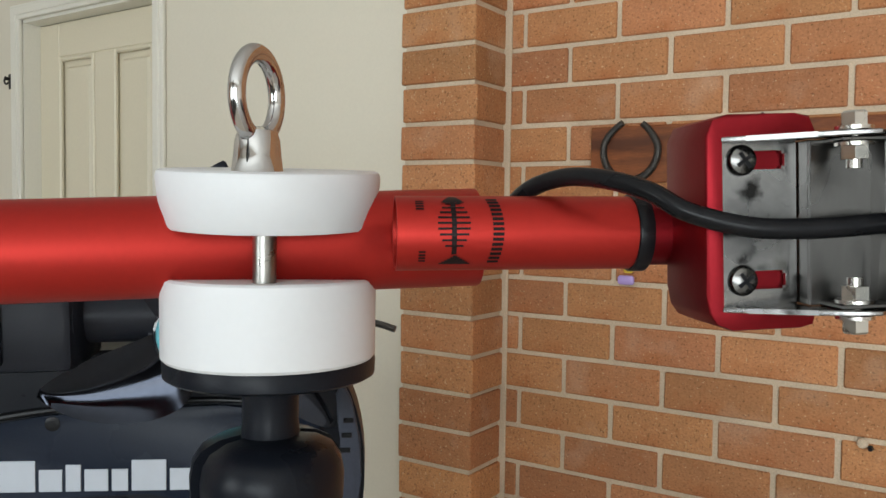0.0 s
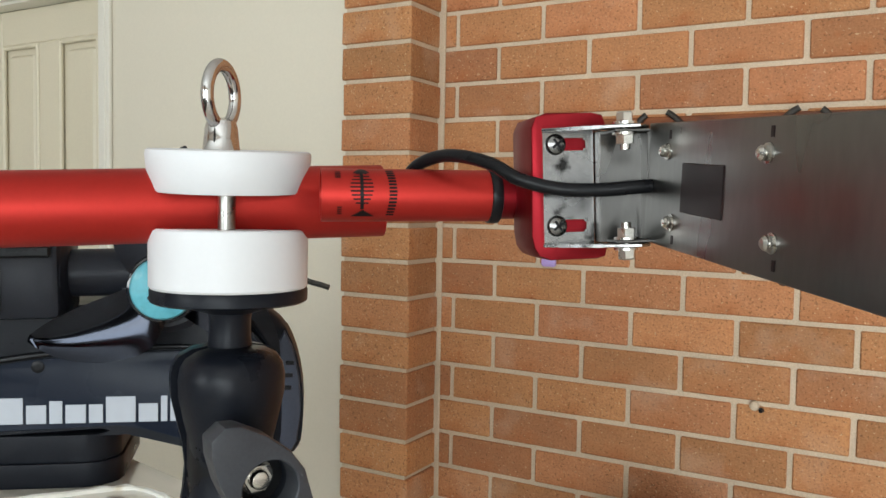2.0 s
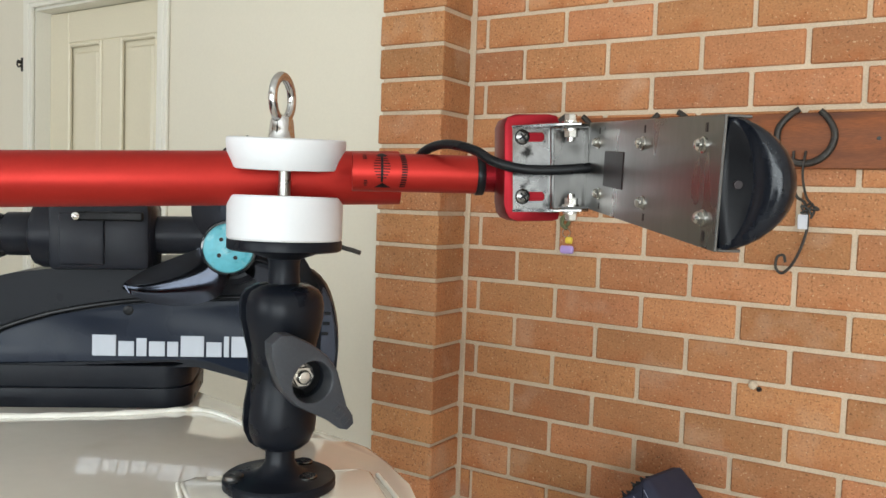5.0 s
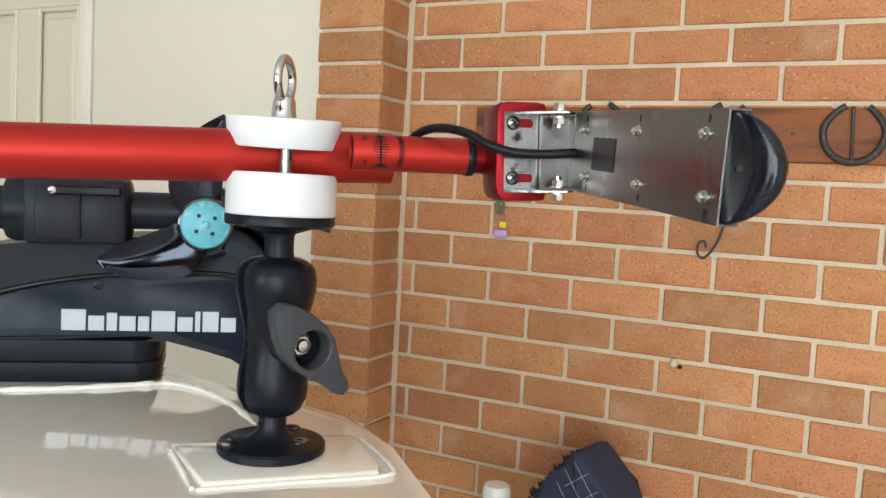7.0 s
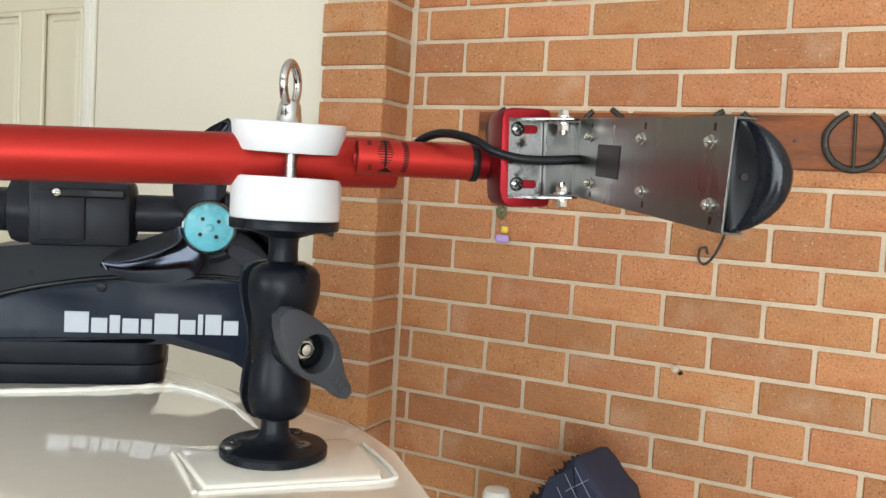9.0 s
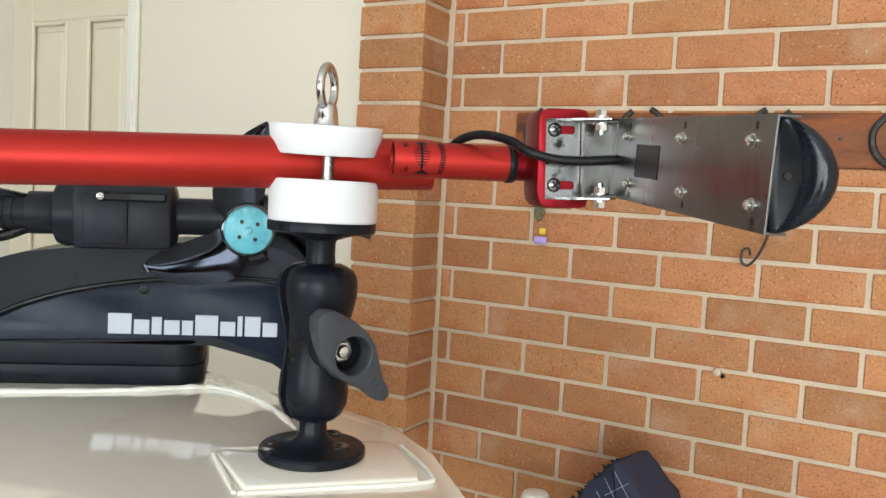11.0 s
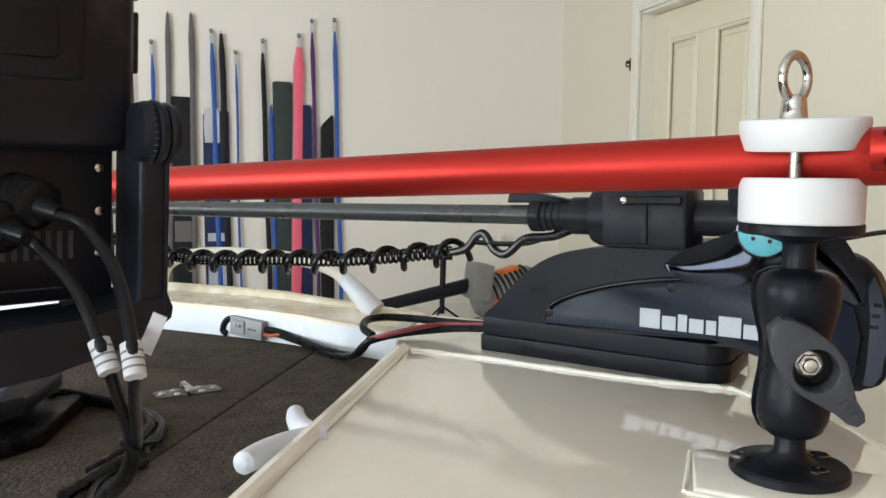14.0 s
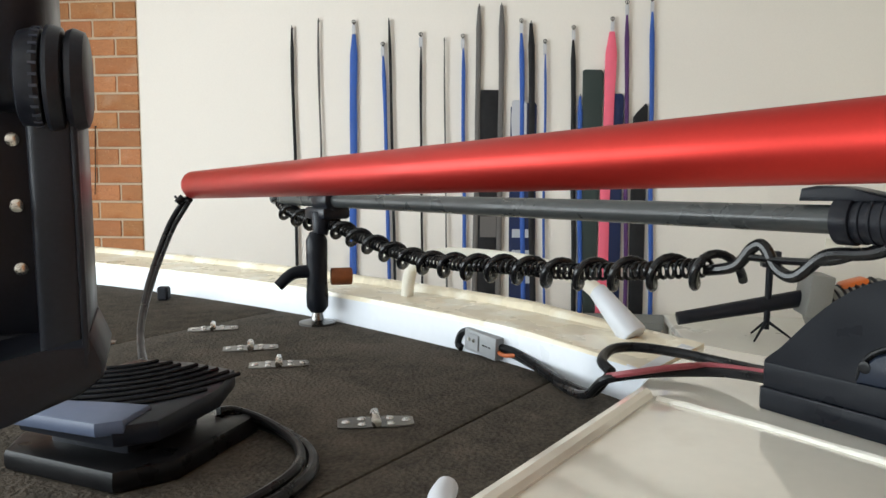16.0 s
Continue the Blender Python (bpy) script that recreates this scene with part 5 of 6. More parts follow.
torus(bm, Matrix.Translation((-0.252, -0.2775, 1.197)) @ pose(0, 0, 0, 60), 0.0082, 0.002, 20, 6)
rod(bm, (-0.252, -0.2715, 1.198), (-0.246, -0.262, 1.201), 0.0016, seg=8)
part("cable_tie", bm, RUBBER, ff)

# ---------------------------------------------------------------- foot pedal
pedal = thing("foot_pedal", (-0.74, -0.47, CARP), "black ribbed foot pedal with a grey-blue toe", "pedal")
fwd = Vector((0.94, -0.27, 0)).normalized()
pdm = axes((-0.735, -0.490, CARP), fwd)
part("pedal_base", prism(B(), [(-0.105, -0.085), (-0.11, 0.0), (-0.1, 0.085), (0.04, 0.1), (0.085, 0.07), (0.09, -0.07), (0.04, -0.1)], 0.0, 0.022, pdm @ pose(0, 0, 0, 90), 0.006, 2), RUBBER, pedal, "black pedal base")
tm = pdm @ pose(0, 0, 0.05, 0, 4, 0)
top = part("foot_plate", prism(B(), [(-0.098, -0.06), (-0.105, 0.0), (-0.095, 0.07), (-0.03, 0.088), (0.055, 0.082), (0.075, 0.06), (0.078, -0.06), (0.05, -0.088), (-0.04, -0.085)], -0.008, 0.0135, tm @ pose(0, 0, 0, 90), 0.004, 2), BLACKPLASTIC, pedal, "ribbed black foot plate")
bm = B()
for i in range(9):
    rr = 0.070 + i * 0.0165
    pts = [(-0.115 + rr * math.cos(radians(a)), -0.105 + rr * math.sin(radians(a))) for a in range(-10, 100, 5)]
    pts = [tm @ Vector((x, y, 0.0145)) for x, y in pts if -0.095 < x < 0.048 and abs(y) < 0.079]
    if len(pts) > 2:
        sweep(bm, pts, 0.0024, 6, 2)
part("rib", bm, RUBBER, top)
part("pivot_block", box(B(), (-0.05, -0.05, 0.015), (0.05, 0.05, 0.045), pdm, 0.006, 2), BLACKPLASTIC, pedal)
toe = prism(B(), [(0.03, -0.062), (0.072, -0.068), (0.088, -0.05), (0.09, 0.05), (0.074, 0.066), (0.05, 0.04), (0.045, -0.03)], 0.004, 0.0195, tm @ pose(0, 0, 0, 90), 0.005, 2)
part("toe_pad", toe, mat("blue_grey_plastic", (0.085, 0.11, 0.18), 0.5, bump=0.05), pedal, "grey-blue toe pad")
part("pedal_cord", sweep(B(), [(-0.80, -0.42, 1.085), (-0.825, -0.41, 1.078), (-0.80, -0.355, 1.076), (-0.745, -0.305, 1.076), (-0.68, -0.285, 1.076), (-0.615, -0.298, 1.076), (-0.56, -0.33, 1.076), (-0.50, -0.36, 1.076)], 0.0062, 10, 8), RUBBER, pedal, "black pedal cord")
part("pedal_cord", sweep(B(), [(-0.80, -0.42, 1.094), (-0.815, -0.405, 1.09), (-0.79, -0.36, 1.086), (-0.74, -0.315, 1.083), (-0.68, -0.296, 1.083), (-0.62, -0.31, 1.08), (-0.56, -0.345, 1.076)], 0.005, 10, 8), RUBBER, pedal)

# ---------------------------------------------------------------- on the brick wall
board = thing("horseshoe_board", (0.3, 1.69, 1.523), "dark stained timber board fixed to brick", "board")
bm = box(B(), (-0.757, 1.681, 1.4615), (2.0, 1.6985, 1.585), None, 0.002)
part("plank", bm, WOOD, board)
for x in (-0.54, 0.035, 0.29):
    part("board_screw", lathe(B(), [(0.0045, 0), (0.0045, 0.001), (0.002, 0.0015)], Matrix.Translation((x, 1.681, 1.527)) @ pose(0, 0, 0, 90), 12), IRON, board)


def horseshoe(x, z, turn, s):
    ob = thing("horseshoe", Matrix.Translation((x, 1.675, z)), "worn dark iron horseshoe hung with its ends up", "horseshoe", group="horseshoes on the board")
    m = Matrix.Translation((x, 1.6745, z)) @ pose(0, 0, 0, 0, turn, 0)
    line = [m @ Vector((s * 0.062 * math.sin(radians(a)) * (1.0 if abs(a) < 100 else 1.0 - 0.0045 * (abs(a) - 100)), 0, -s * 0.066 * math.cos(radians(a)))) for a in range(-152, 153, 8)]
    part("shoe", sweep(B(), line, lambda t: 0.0085 - 0.0015 * abs(2 * t - 1), 10, 1), IRON, ob)
    for a in (-75, -50, 50, 75):
        p = m @ Vector((s * 0.062 * math.sin(radians(a)), -0.008, -s * 0.066 * math.cos(radians(a))))
        part("nail_head", box(B(), (-0.004, -0.002, -0.0025), (0.004, 0.0015, 0.0025), Matrix.Translation(p) @ pose(0, 0, 0, 0, a, 0)), IRON, ob)


for x, z, turn, s in ((-0.662, 1.532, 4, 1.0), (-0.411, 1.531, -5, 1.04), (-0.108, 1.535, 6, 0.95), (0.160, 1.531, 3, 1.0), (0.44, 1.531, -3, 1.0)):
    horseshoe(x, z, turn, s)
spike = thing("iron_spike", (0.158, 1.675, 1.53), "thin dark iron spike hung inside a horseshoe", "spike")
part("rod", rod(B(), (0.155, 1.668, 1.588), (0.160, 1.670, 1.467), 0.0038, 0.003, 10), IRON, spike)

keys = thing("key_ring", (-0.675, 1.69, 1.33), "key ring with cord and lilac and yellow fob", "keys")
part("nail", rod(B(), (-0.676, 1.705, 1.338), (-0.676, 1.682, 1.341), 0.002, seg=8), ZINC, keys)
part("cord", sweep(B(), [(-0.676, 1.69, 1.338), (-0.688, 1.688, 1.325), (-0.683, 1.687, 1.306), (-0.67, 1.688, 1.312), (-0.667, 1.688, 1.328), (-0.678, 1.69, 1.337), (-0.685, 1.686, 1.315), (-0.672, 1.686, 1.30)], 0.0045, 8, 6), mat("olive_cord", (0.12, 0.13, 0.06), 0.8), keys)
part("ring", torus(B(), Matrix.Translation((-0.672, 1.687, 1.29)), 0.011, 0.0014, 24, 6), CHROME, keys)
part("yellow_charm", box(B(), (-0.674, 1.682, 1.262), (-0.654, 1.69, 1.280), None, 0.004, 2), YELLOW, keys)
part("lilac_fob", box(B(), (-0.688, 1.68, 1.236), (-0.65, 1.692, 1.257), None, 0.006, 2), LILAC, keys)

wire = thing("wire_ornament", (-0.11, 1.68, 1.45), "black twisted wire hook with a paper tag", "hook")
part("wire", sweep(B(), [(-0.13, 1.672, 1.50), (-0.128, 1.668, 1.44), (-0.118, 1.668, 1.40), (-0.100, 1.668, 1.385), (-0.092, 1.668, 1.34), (-0.100, 1.668, 1.295), (-0.118, 1.668, 1.250), (-0.138, 1.668, 1.228), (-0.152, 1.668, 1.238), (-0.151, 1.668, 1.262), (-0.138, 1.668, 1.268), (-0.133, 1.668, 1.252)], 0.0032, 8, 8), IRON, wire)
part("wire", sweep(B(), [(-0.105, 1.672, 1.50), (-0.108, 1.666, 1.45), (-0.098, 1.666, 1.40), (-0.080, 1.666, 1.375), (-0.086, 1.666, 1.352)], 0.0028, 8, 8), IRON, wire)
bm = B()
for k in range(5):
    a = k * 72
    sweep(bm, [(-0.09, 1.664, 1.372), (-0.09 + 0.02 * math.cos(radians(a)), 1.662, 1.372 + 0.014 * math.sin(radians(a))), (-0.09 + 0.012 * math.cos(radians(a + 50)), 1.662, 1.372 + 0.010 * math.sin(radians(a + 50)))], 0.0025, 6, 4)
part("wire_knot", bm, IRON, wire)
part("paper_tag", box(B(), (-0.112, 1.664, 1.328), (-0.092, 1.6655, 1.360), None), PAPER, wire, smooth=0)
nail = thing("wall_plug", (-0.188, 1.70, 0.957), "broken wall plug with a crumb of mortar in brick", "plug")
part("mortar_crumb", lathe(B(), [(0.004, -0.004), (0.011, 0.002), (0.009, 0.008), (0.002, 0.012)], Matrix.Translation((-0.192, 1.701, 0.960)) @ pose(0, 0, 0, 90), 9), MORTAR, nail)
part("plug_hole", rod(B(), (-0.178, 1.701, 0.952), (-0.178, 1.690, 0.952), 0.006, 0.004, 10), RUBBER, nail)

bag = thing("padded_bag", (-0.30, 1.47, FLOOR), "upright navy padded bag with pale cross stitching", "bag")
bgm = Matrix.Translation((-0.330, 1.47, 0.018)) @ pose(0, 0, 0, 0, -3, -14)
part("bag_body", prism(B(), [(-0.11, FLOOR - 0.018), (0.17, FLOOR - 0.018), (0.155, 0.62), (0.118, 0.685), (0.072, 0.742), (0.046, 0.764), (0.032, 0.762), (-0.02, 0.708), (-0.072, 0.645), (-0.10, 0.5)], -0.07, 0.09, bgm, 0.022, 3), NAVY, bag)
bm = B()
for i in range(40):
    s = i / 39
    p = bgm @ Vector((0.035 - 0.115 * s, -0.066 + 0.03 * random.random(), 0.762 - 0.135 * s))
    rod(bm, p, p + Vector((random.uniform(-0.016, 0.0), random.uniform(-0.01, 0.004), random.uniform(0.0, 0.012))), 0.005, 0.001, 5)
part("fleece_edge", bm, SOCKS["black"], bag)
bm = B()
for a, b in (((0.045, 0.745), (0.135, 0.615)), ((0.02, 0.725), (0.115, 0.58)), ((0.0, 0.69), (0.09, 0.55)), ((0.022, 0.685), (0.08, 0.725)), ((0.03, 0.64), (0.105, 0.69)), ((0.05, 0.60), (0.13, 0.65))):
    rod(bm, bgm @ Vector((a[0], -0.0715, a[1])), bgm @ Vector((b[0], -0.0715, b[1])), 0.0008, seg=6)
part("stitching", bm, PALEBLUE, bag)
post = thing("capped_tube", (-0.56, 1.5, FLOOR), "tall white tube with a pale cap beside the wall", "tube")
part("tube", lathe(B(), [(0.032, FLOOR), (0.032, 0.6)], Matrix.Translation((-0.563, 1.5, 0)), 24), TRIM, post)
part("cap", lathe(B(), [(0.033, 0.598), (0.0355, 0.602), (0.0355, 0.622), (0.030, 0.634), (0.012, 0.638)], Matrix.Translation((-0.563, 1.5, 0)), 28), BENCH, post)

# ---------------------------------------------------------------- rods along the white wall
XR = -3.862


def hung_rod(y0, z0, y1, z1, w, colour, eye=True, flat_=False):
    ob = thing("fishing_rod", (XR, y0, z0), f"fishing rod in a {colour} sleeve hung on the wall", "fishing rod", group="fishing rods on the wall")
    a, b = Vector((XR, y0, z0)), Vector((XR, y1, z1))
    dirv = (b - a).normalized()
    blank = rod(B(), a - dirv * 0.012, b, 0.0022, 0.004, 8)
    part("blank", blank, RUBBER, ob)
    bm = B()
    start = a + dirv * (0.05 if eye else 0.0)
    rings = []
    for i in range(15):
        s = i / 14
        c = start.lerp(b, s)
        ww = w * (0.5 + 0.4 * min(s * 30, 1) + 0.1 * min(s * 3, 1) + 0.18 * math.exp(-((s - 0.1) / 0.06) ** 2)) * (1 + 0.1 * noise.noise(Vector((y0 * 7, s * 5, 2))))
        c = c + Vector((0, 0.006 * noise.noise(Vector((y0 * 5, s * 3, 7))), 0))
        rings.append([bm.verts.new(c + Vector((0.0065 * math.cos(t), ww / 2 * math.sin(t), 0))) for t in [2 * math.pi * k / 10 for k in range(10)]])
    ring_faces(bm, rings)
    bm.faces.new(rings[0])
    bm.faces.new(rings[-1])
    part("sleeve", bm, SOCKS[colour], ob)
    if eye:
        part("tip_ring", torus(B(), Matrix.Translation(a - dirv * 0.008) @ pose(0, 0, 0, 0, 0, 90), 0.008, 0.002, 18, 6), IRON, ob)
        part("clear_tag", box(B(), (XR, y0 - 0.008, z0 - 0.055), (XR + 0.004, y0 + 0.008, z0 - 0.005), None, 0.001), PAPER, ob)
    part("wall_hook", rod(B(), (-3.885, y0, z0 + 0.002), (XR + 0.004, y0, z0 - 0.002), 0.003, seg=8), IRON, ob)


for row in ((-1.287, 2.019, -1.276, 0.62, 0.016, "black", False), (-1.155, 2.051, -1.148, 0.62, 0.009, "grey", False), (-0.982, 2.034, -1.001, 0.62, 0.036, "blue", True),
            (-0.842, 1.93, -0.809, 0.62, 0.018, "blue", True), (-0.812, 2.044, -0.782, 0.62, 0.014, "black", False), (-0.659, 1.971, -0.654, 0.62, 0.012, "black", True),
            (-0.547, 1.949, -0.532, 0.62, 0.006, "grey", False), (-0.459, 1.96, -0.444, 0.62, 0.018, "blue", True), (-0.383, 2.101, -0.40, 0.62, 0.026, "grey", False)):
    hung_rod(*row)
for row in ((-0.278, 2.104, -0.286, 0.62, 0.028, "grey", False), (-0.186, 2.025, -0.163, 0.62, 0.024, "blue", True), (-0.141, 2.02, -0.118, 0.62, 0.030, "black", False),
            (-0.075, 1.929, -0.064, 0.62, 0.012, "blue", True), (0.055, 1.99, 0.078, 0.62, 0.024, "black", True), (0.092, 1.682, 0.107, 0.62, 0.022, "blue", False),
            (0.231, 2.025, 0.20, 0.62, 0.05, "pink", True), (0.295, 2.099, 0.316, 0.62, 0.02, "purple", True), (0.407, 2.11, 0.435, 0.62, 0.022, "blue", True)):
    hung_rod(*row)


def rod_bag(y0, y1, z0, z1, colour, slant=0.0, band=None, dx=0.0, narrow=0.0):
    ob = thing("rod_bag", (XR, (y0 + y1) / 2, z0), f"flat {colour} cloth rod bag standing against the wall", "bag", group="rod bags on the wall")
    bm = prism(B(), [(-y1 + narrow, z0), (-y0 - narrow, z0), (-y0 + 0.004 - narrow * 0.4, (z0 + z1) / 2), (-y0, z1 - slant), (-y0 - 0.012, z1 - slant * 0.8 + 0.006), (-y1 + 0.01, z1 + 0.004), (-y1, z1 - 0.01)], -0.007, 0.007, Matrix.Translation((XR - 0.008 + dx, 0, 0)) @ pose(0, 0, 0, 0, 0, -90), 0.003, 2)
    cl = part("cloth", bm, SOCKS[colour], ob)
    if band:
        for z, hh, c in band:
            part("printed_bar", box(B(), (XR - 0.002, y0 + 0.012, z), (XR + 0.0008, y1 - 0.014, z + hh), None), c, cl, "plain printed bar", smooth=0)


rod_bag(-0.385, -0.282, 0.62, 1.712, "black", 0, [(1.02, 0.10, SOCKS["grey"])])
rod_bag(-0.232, -0.11, 0.62, 1.655, "navy", 0.02, [(1.02, 0.04, LOGO), (0.80, 0.16, LOGO)])
rod_bag(-0.225, -0.155, 1.50, 1.662, "white", 0.0, None, 0.004)
rod_bag(0.10, 0.196, 0.62, 1.80, "green", narrow=0.022)
rod_bag(0.20, 0.29, 0.62, 1.69, "navy")
rod_bag(0.335, 0.40, 0.62, 1.645, "black", 0.06)
cord = thing("hanging_cord", (-3.868, -2.317, 1.552), "thin dark cord hanging from a nail on the brick", "cord")
part("cord_line", sweep(B(), [(-3.868, -2.317, 1.552), (-3.866, -2.321, 1.44), (-3.867, -2.326, 1.32), (-3.866, -2.332, 1.212)], 0.0025, 8, 6), RUBBER, cord)
part("nail", rod(B(), (-3.895, -2.317, 1.556), (-3.862, -2.317, 1.553), 0.003, seg=8), IRON, cord)
rack = thing("rod_rack", (-3.83, -0.3, FLOOR), "low grey rack holding the butts of the rods", "rack")
bm = B()
box(bm, (-3.879, -1.35, 0.60), (-3.80, 0.49, 0.632), None, 0.004)
box(bm, (-3.815, -1.35, 0.632), (-3.80, 0.49, 0.672), None, 0.003)
part("trough", bm, TOOLGREY, rack)
for y in (-1.3, -0.43, 0.44):
    part("leg", box(B(), (-3.879, y, FLOOR), (-3.81, y + 0.04, 0.60), None, 0.003), TOOLGREY, rack)

# bench with blower, tripod and keys
bench = thing("bench", (-3.47, 1.07, FLOOR), "white topped bench against the white wall", "bench")
part("benchtop", box(B(), (-3.879, 0.50, 0.628), (-3.06, 1.64, 0.66), None, 0.004), BENCH, bench)
for x, y in ((-3.85, 0.52), (-3.12, 0.52), (-3.85, 1.57), (-3.12, 1.57)):
    part("leg", box(B(), (x, y, FLOOR), (x + 0.05, y + 0.05, 0.628), None, 0.003), TRIM, bench)
blower = thing("leaf_blower", (-3.4, 1.1, 0.66), "grey and orange handheld leaf blower on a bench", "blower")
part("nozzle", rod(B(), (-3.38, 0.48, 0.735), (-3.4, 1.05, 0.842), 0.027, 0.036, 24, 0.003), BLACKPLASTIC, blower, "long black blower nozzle")
bb = axes((-3.4, 1.20, 0.80), (0, 1, 0.3))
part("fan_case", lathe(B(), [(0.055, -0.21), (0.08, -0.19), (0.10, -0.11), (0.105, 0.0), (0.09, 0.10), (0.06, 0.14)], bb @ pose(0, 0, 0, 0, 90, 0), 24), TOOLGREY, blower, "grey ribbed fan case")
bm = B()
for i in range(8):
    lathe(bm, [(0.105 - abs(i - 4) * 0.002, -0.12 + i * 0.026), (0.111 - abs(i - 4) * 0.002, -0.112 + i * 0.026), (0.105 - abs(i - 4) * 0.002, -0.104 + i * 0.026)], bb @ pose(0, 0, 0, 0, 90, 0), 24)
part("rib", bm, BLACKPLASTIC, blower)
part("orange_grip", box(B(), (-0.06, -0.045, 0.075), (0.05, 0.045, 0.112), bb, 0.015, 2), ORANGE, blower)
part("orange_cover", box(B(), (-0.15, -0.15, -0.12), (0.0, -0.04, 0.0), bb, 0.03, 3), ORANGE, blower, "orange plastic cover")
part("battery", box(B(), (0.10, -0.06, -0.138), (0.24, 0.06, 0.05), bb, 0.02, 2), BENCH, blower)
part("strap_panel", box(B(), (-0.24, -0.12, -0.06), (-0.15, 0.05, 0.11), bb @ pose(0, 0, 0, 0, 24, 0), 0.006, 2), TOOLGREY, blower)

tripod = thing("mini_tripod", (-3.38, 0.83, 0.66), "small black tabletop phone tripod with spread legs", "tripod")
part("column", rod(B(), (-3.38, 0.835, 0.70), (-3.38, 0.84, 0.96), 0.012, 0.015, 16), BLACKPLASTIC, tripod)
for a in (80, 200, 320):
    part("leg", rod(B(), (-3.38, 0.835, 0.735), (-3.38 + 0.10 * math.cos(radians(a)), 0.835 + 0.10 * math.sin(radians(a)), 0.664), 0.007, 0.004, 10), BLACKPLASTIC, tripod)
bm = B()
box(bm, (-3.405, 0.805, 0.955), (-3.355, 0.88, 0.985), None, 0.005, 2)
box(bm, (-3.40, 0.855, 0.975), (-3.36, 0.88, 1.02), None, 0.005, 2)
part("phone_clamp", bm, BLACKPLASTIC, tripod)
bunch = thing("key_bunch", (-3.33, 1.03, 0.66), "bunch of keys lying on the bench", "keys")
for i in range(5):
    a = i * 67
    bm = box(B(), (0, -0.006, 0), (0.055, 0.006, 0.004), Matrix.Translation((-3.33, 1.03, 0.6605 + 0.002 * i)) @ pose(0, 0, 0, 0, -6, a), 0.001)
    lathe(bm, [(0.014, 0), (0.014, 0.004)], Matrix.Translation((-3.33 + 0.06 * math.cos(radians(a)), 1.03 + 0.06 * math.sin(radians(a)), 0.662 + 0.002 * i)), 12)
    part("key", bm, ZINC if i % 2 else RUBBER, bunch)
socket = thing("wall_socket", (-3.879, 1.27, 1.0), "white double power socket on the wall", "socket")
part("socket_plate", box(B(), (-3.8795, 1.21, 0.965), (-3.868, 1.33, 1.035), None, 0.003), TRIM, socket)
part("plug_top", box(B(), (-3.868, 1.285, 0.98), (-3.84, 1.32, 1.02), None, 0.006, 2), BENCH, socket)

# ---------------------------------------------------------------- bricks, last
PX, QZ, XA, ZB = 0.235, 0.0905, -0.94, 1.87
JT = 0.0115


def brick_mesh(dx, dy, dz, seed):
    bm = B()
    box(bm, (-dx / 2, 0, -dz / 2), (dx / 2, dy, dz / 2), None, 0.0028)
    for v in bm.verts:
        v.co += Vector((noise.noise(Vector((v.co.x * 31, v.co.z * 41, seed * 3.7))) * 0.0012, noise.noise(Vector((v.co.x * 17, v.co.z * 37, seed * 1.9))) * 0.0014, noise.noise(Vector((v.co.x * 23, seed * 5.1, v.co.z * 29))) * 0.0012))
    return mesh_of("brick", bm, BRICK, 0)


def lay(mesh, m, parent):
    ob = new("brick", mesh)
    ob.parent = parent
    ob.matrix_basis = m
    return ob


FULL = [brick_mesh(PX - JT, 0.10, QZ - JT, s) for s in range(6)]
CUT = {}


def row_spans(r, x0, x1):
    off = XA + (0.0 if r % 2 else PX / 2)
    k = math.floor((x0 - off) / PX)
    while off + k * PX < x1:
        a, b = max(off + k * PX, x0), min(off + (k + 1) * PX, x1)
        if b - a > 0.02:
            yield a + (JT / 2 if a > x0 else 0.003), b - JT / 2
        k += 1


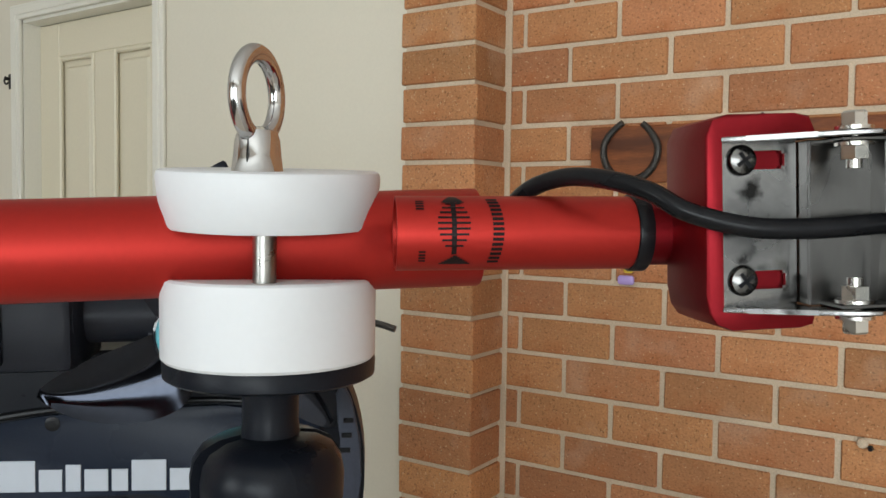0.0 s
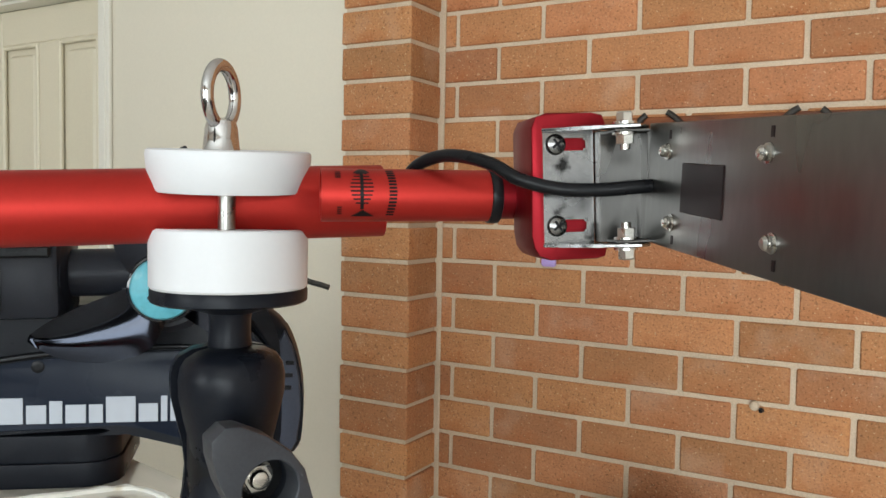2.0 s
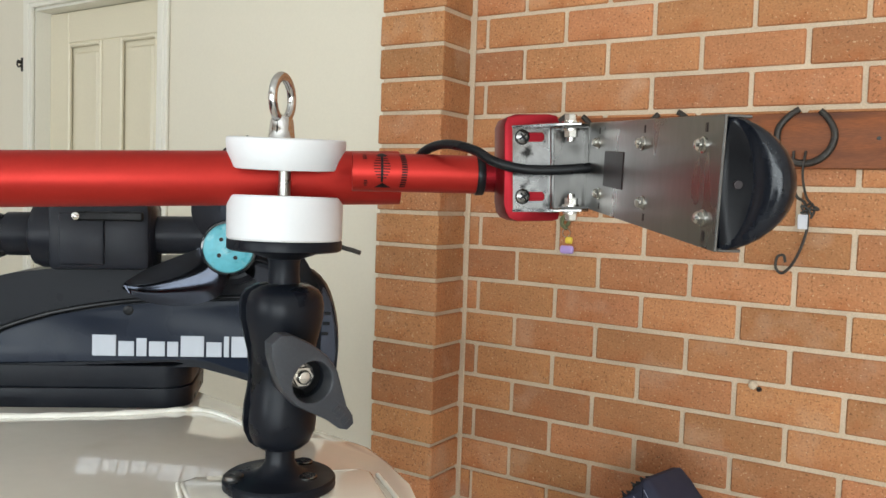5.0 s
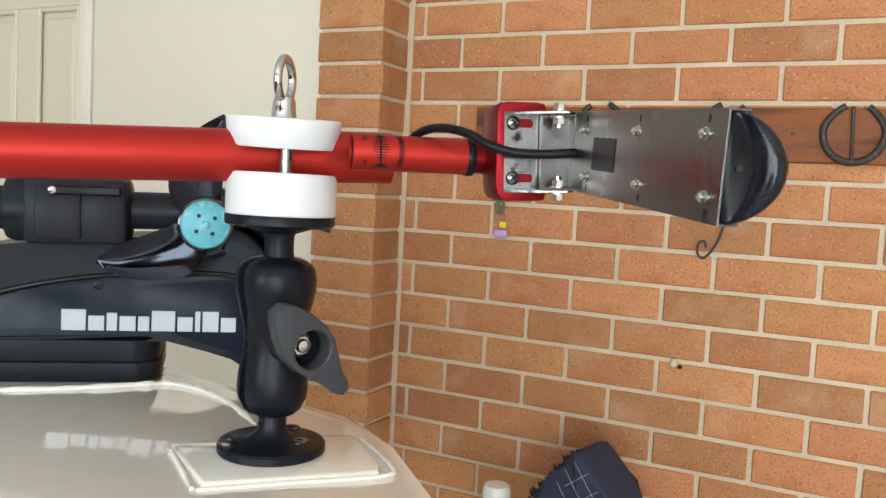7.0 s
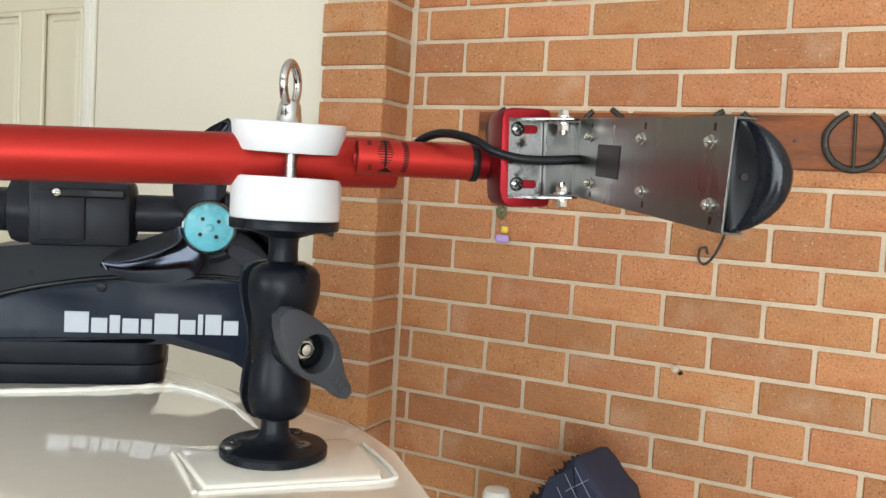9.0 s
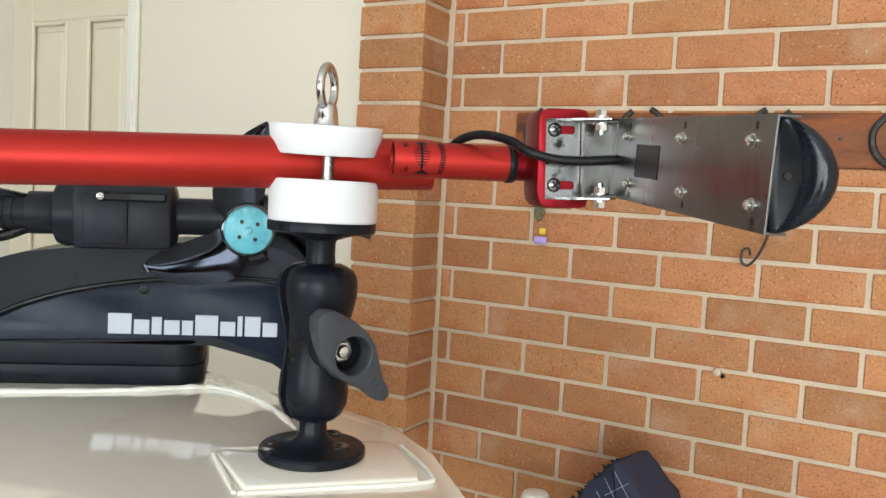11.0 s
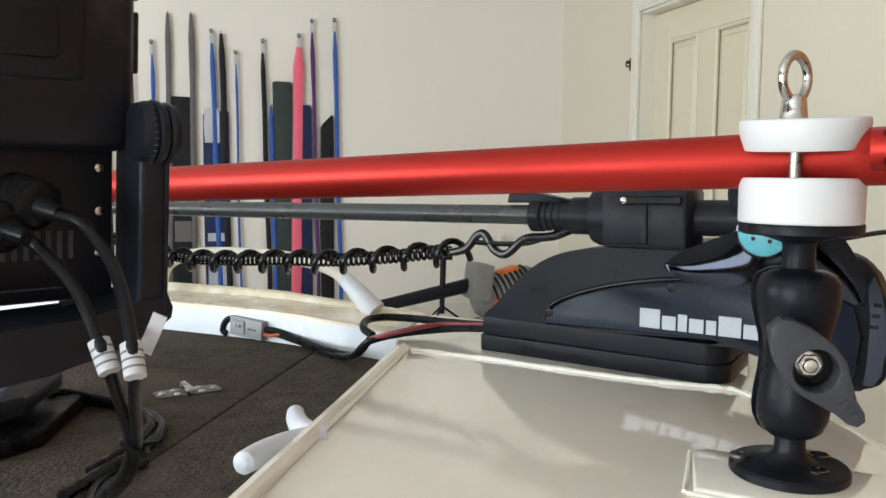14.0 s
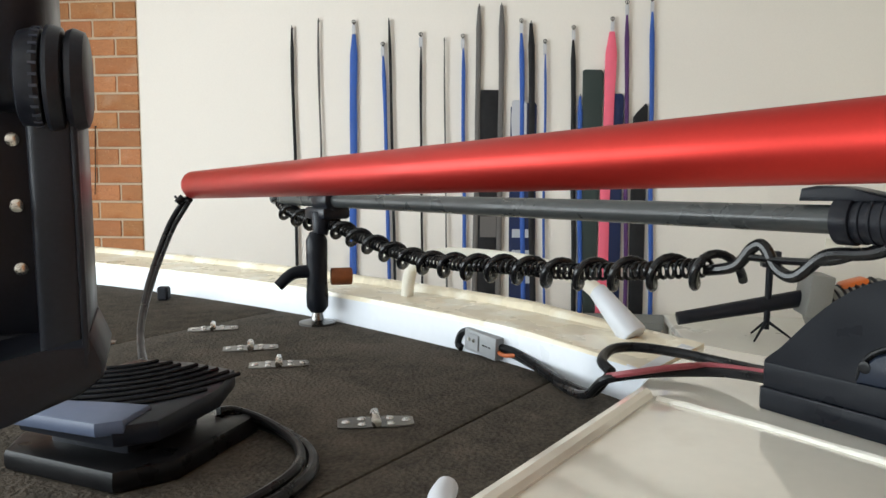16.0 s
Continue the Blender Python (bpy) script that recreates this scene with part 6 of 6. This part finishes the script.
rest = []
for r in range(-8, 21):
    zc = ZB - (r - 0.5) * QZ
    for a, b in row_spans(r, -0.985, 4.39):
        near = -3 <= r <= 14 and b < 0.95
        if near:
            w = round(b - a, 3)
            if abs(w - (PX - JT)) < 0.002:
                me = FULL[random.randrange(6)]
            else:
                me = CUT.setdefault(w, brick_mesh(w, 0.10, QZ - JT, len(CUT) + 11))
            lay(me, pose((a + b) / 2, 1.70 + random.uniform(-0.0012, 0.0012), zc, random.uniform(-0.25, 0.25), random.uniform(-0.25, 0.25), random.uniform(-0.3, 0.3)), wall_north)
        else:
            rest.append((a, 1.70, b, 1.80, zc))
PIERB = [brick_mesh(0.208, 0.143, QZ - JT, s + 40) for s in range(5)]
for r in range(-8, 21):
    zc = ZB - (r - 0.5) * QZ
    lay(PIERB[random.randrange(5)], pose(-1.0895 + random.uniform(-0.003, 0.002), 1.555 + random.uniform(-0.001, 0.001), zc, 0, random.uniform(-0.4, 0.4), random.uniform(-0.4, 0.4)), pier)
for r in range(-8, 21):
    zc = ZB - (r - 0.5) * QZ + 0.03
    for j in range(11):
        y1 = -2.083 - j * PX + (0 if r % 2 else PX * 0.5)
        y0 = max(y1 - PX, -4.69)
        y1 = min(y1, -2.083)
        if y1 - y0 < 0.04:
            continue
        if j < 4 and -4 <= r <= 12:
            w = round(y1 - y0 - JT, 3)
            me = FULL[random.randrange(6)] if abs(w - (PX - JT)) < 0.002 else CUT.setdefault(w, brick_mesh(w, 0.10, QZ - JT, len(CUT) + 11))
            lay(me, pose(-3.878, (y0 + y1) / 2, zc, 0, random.uniform(-0.3, 0.3), 90 + random.uniform(-0.3, 0.3)), wall_brick_west)
        else:
            rest.append((-3.93, y0 + JT / 2, -3.878, y1 - JT / 2, zc))
bm = B()
for x0, y0, x1, y1, zc in rest:
    if zc - QZ / 2 > 0 and zc + QZ / 2 < 2.7:
        box(bm, (x0, y0, zc - (QZ - JT) / 2), (x1, y1, zc + (QZ - JT) / 2))
bw = part("bricks", bm, BRICK, wall_north, smooth=0)
tagged(bw, kind="stuff")
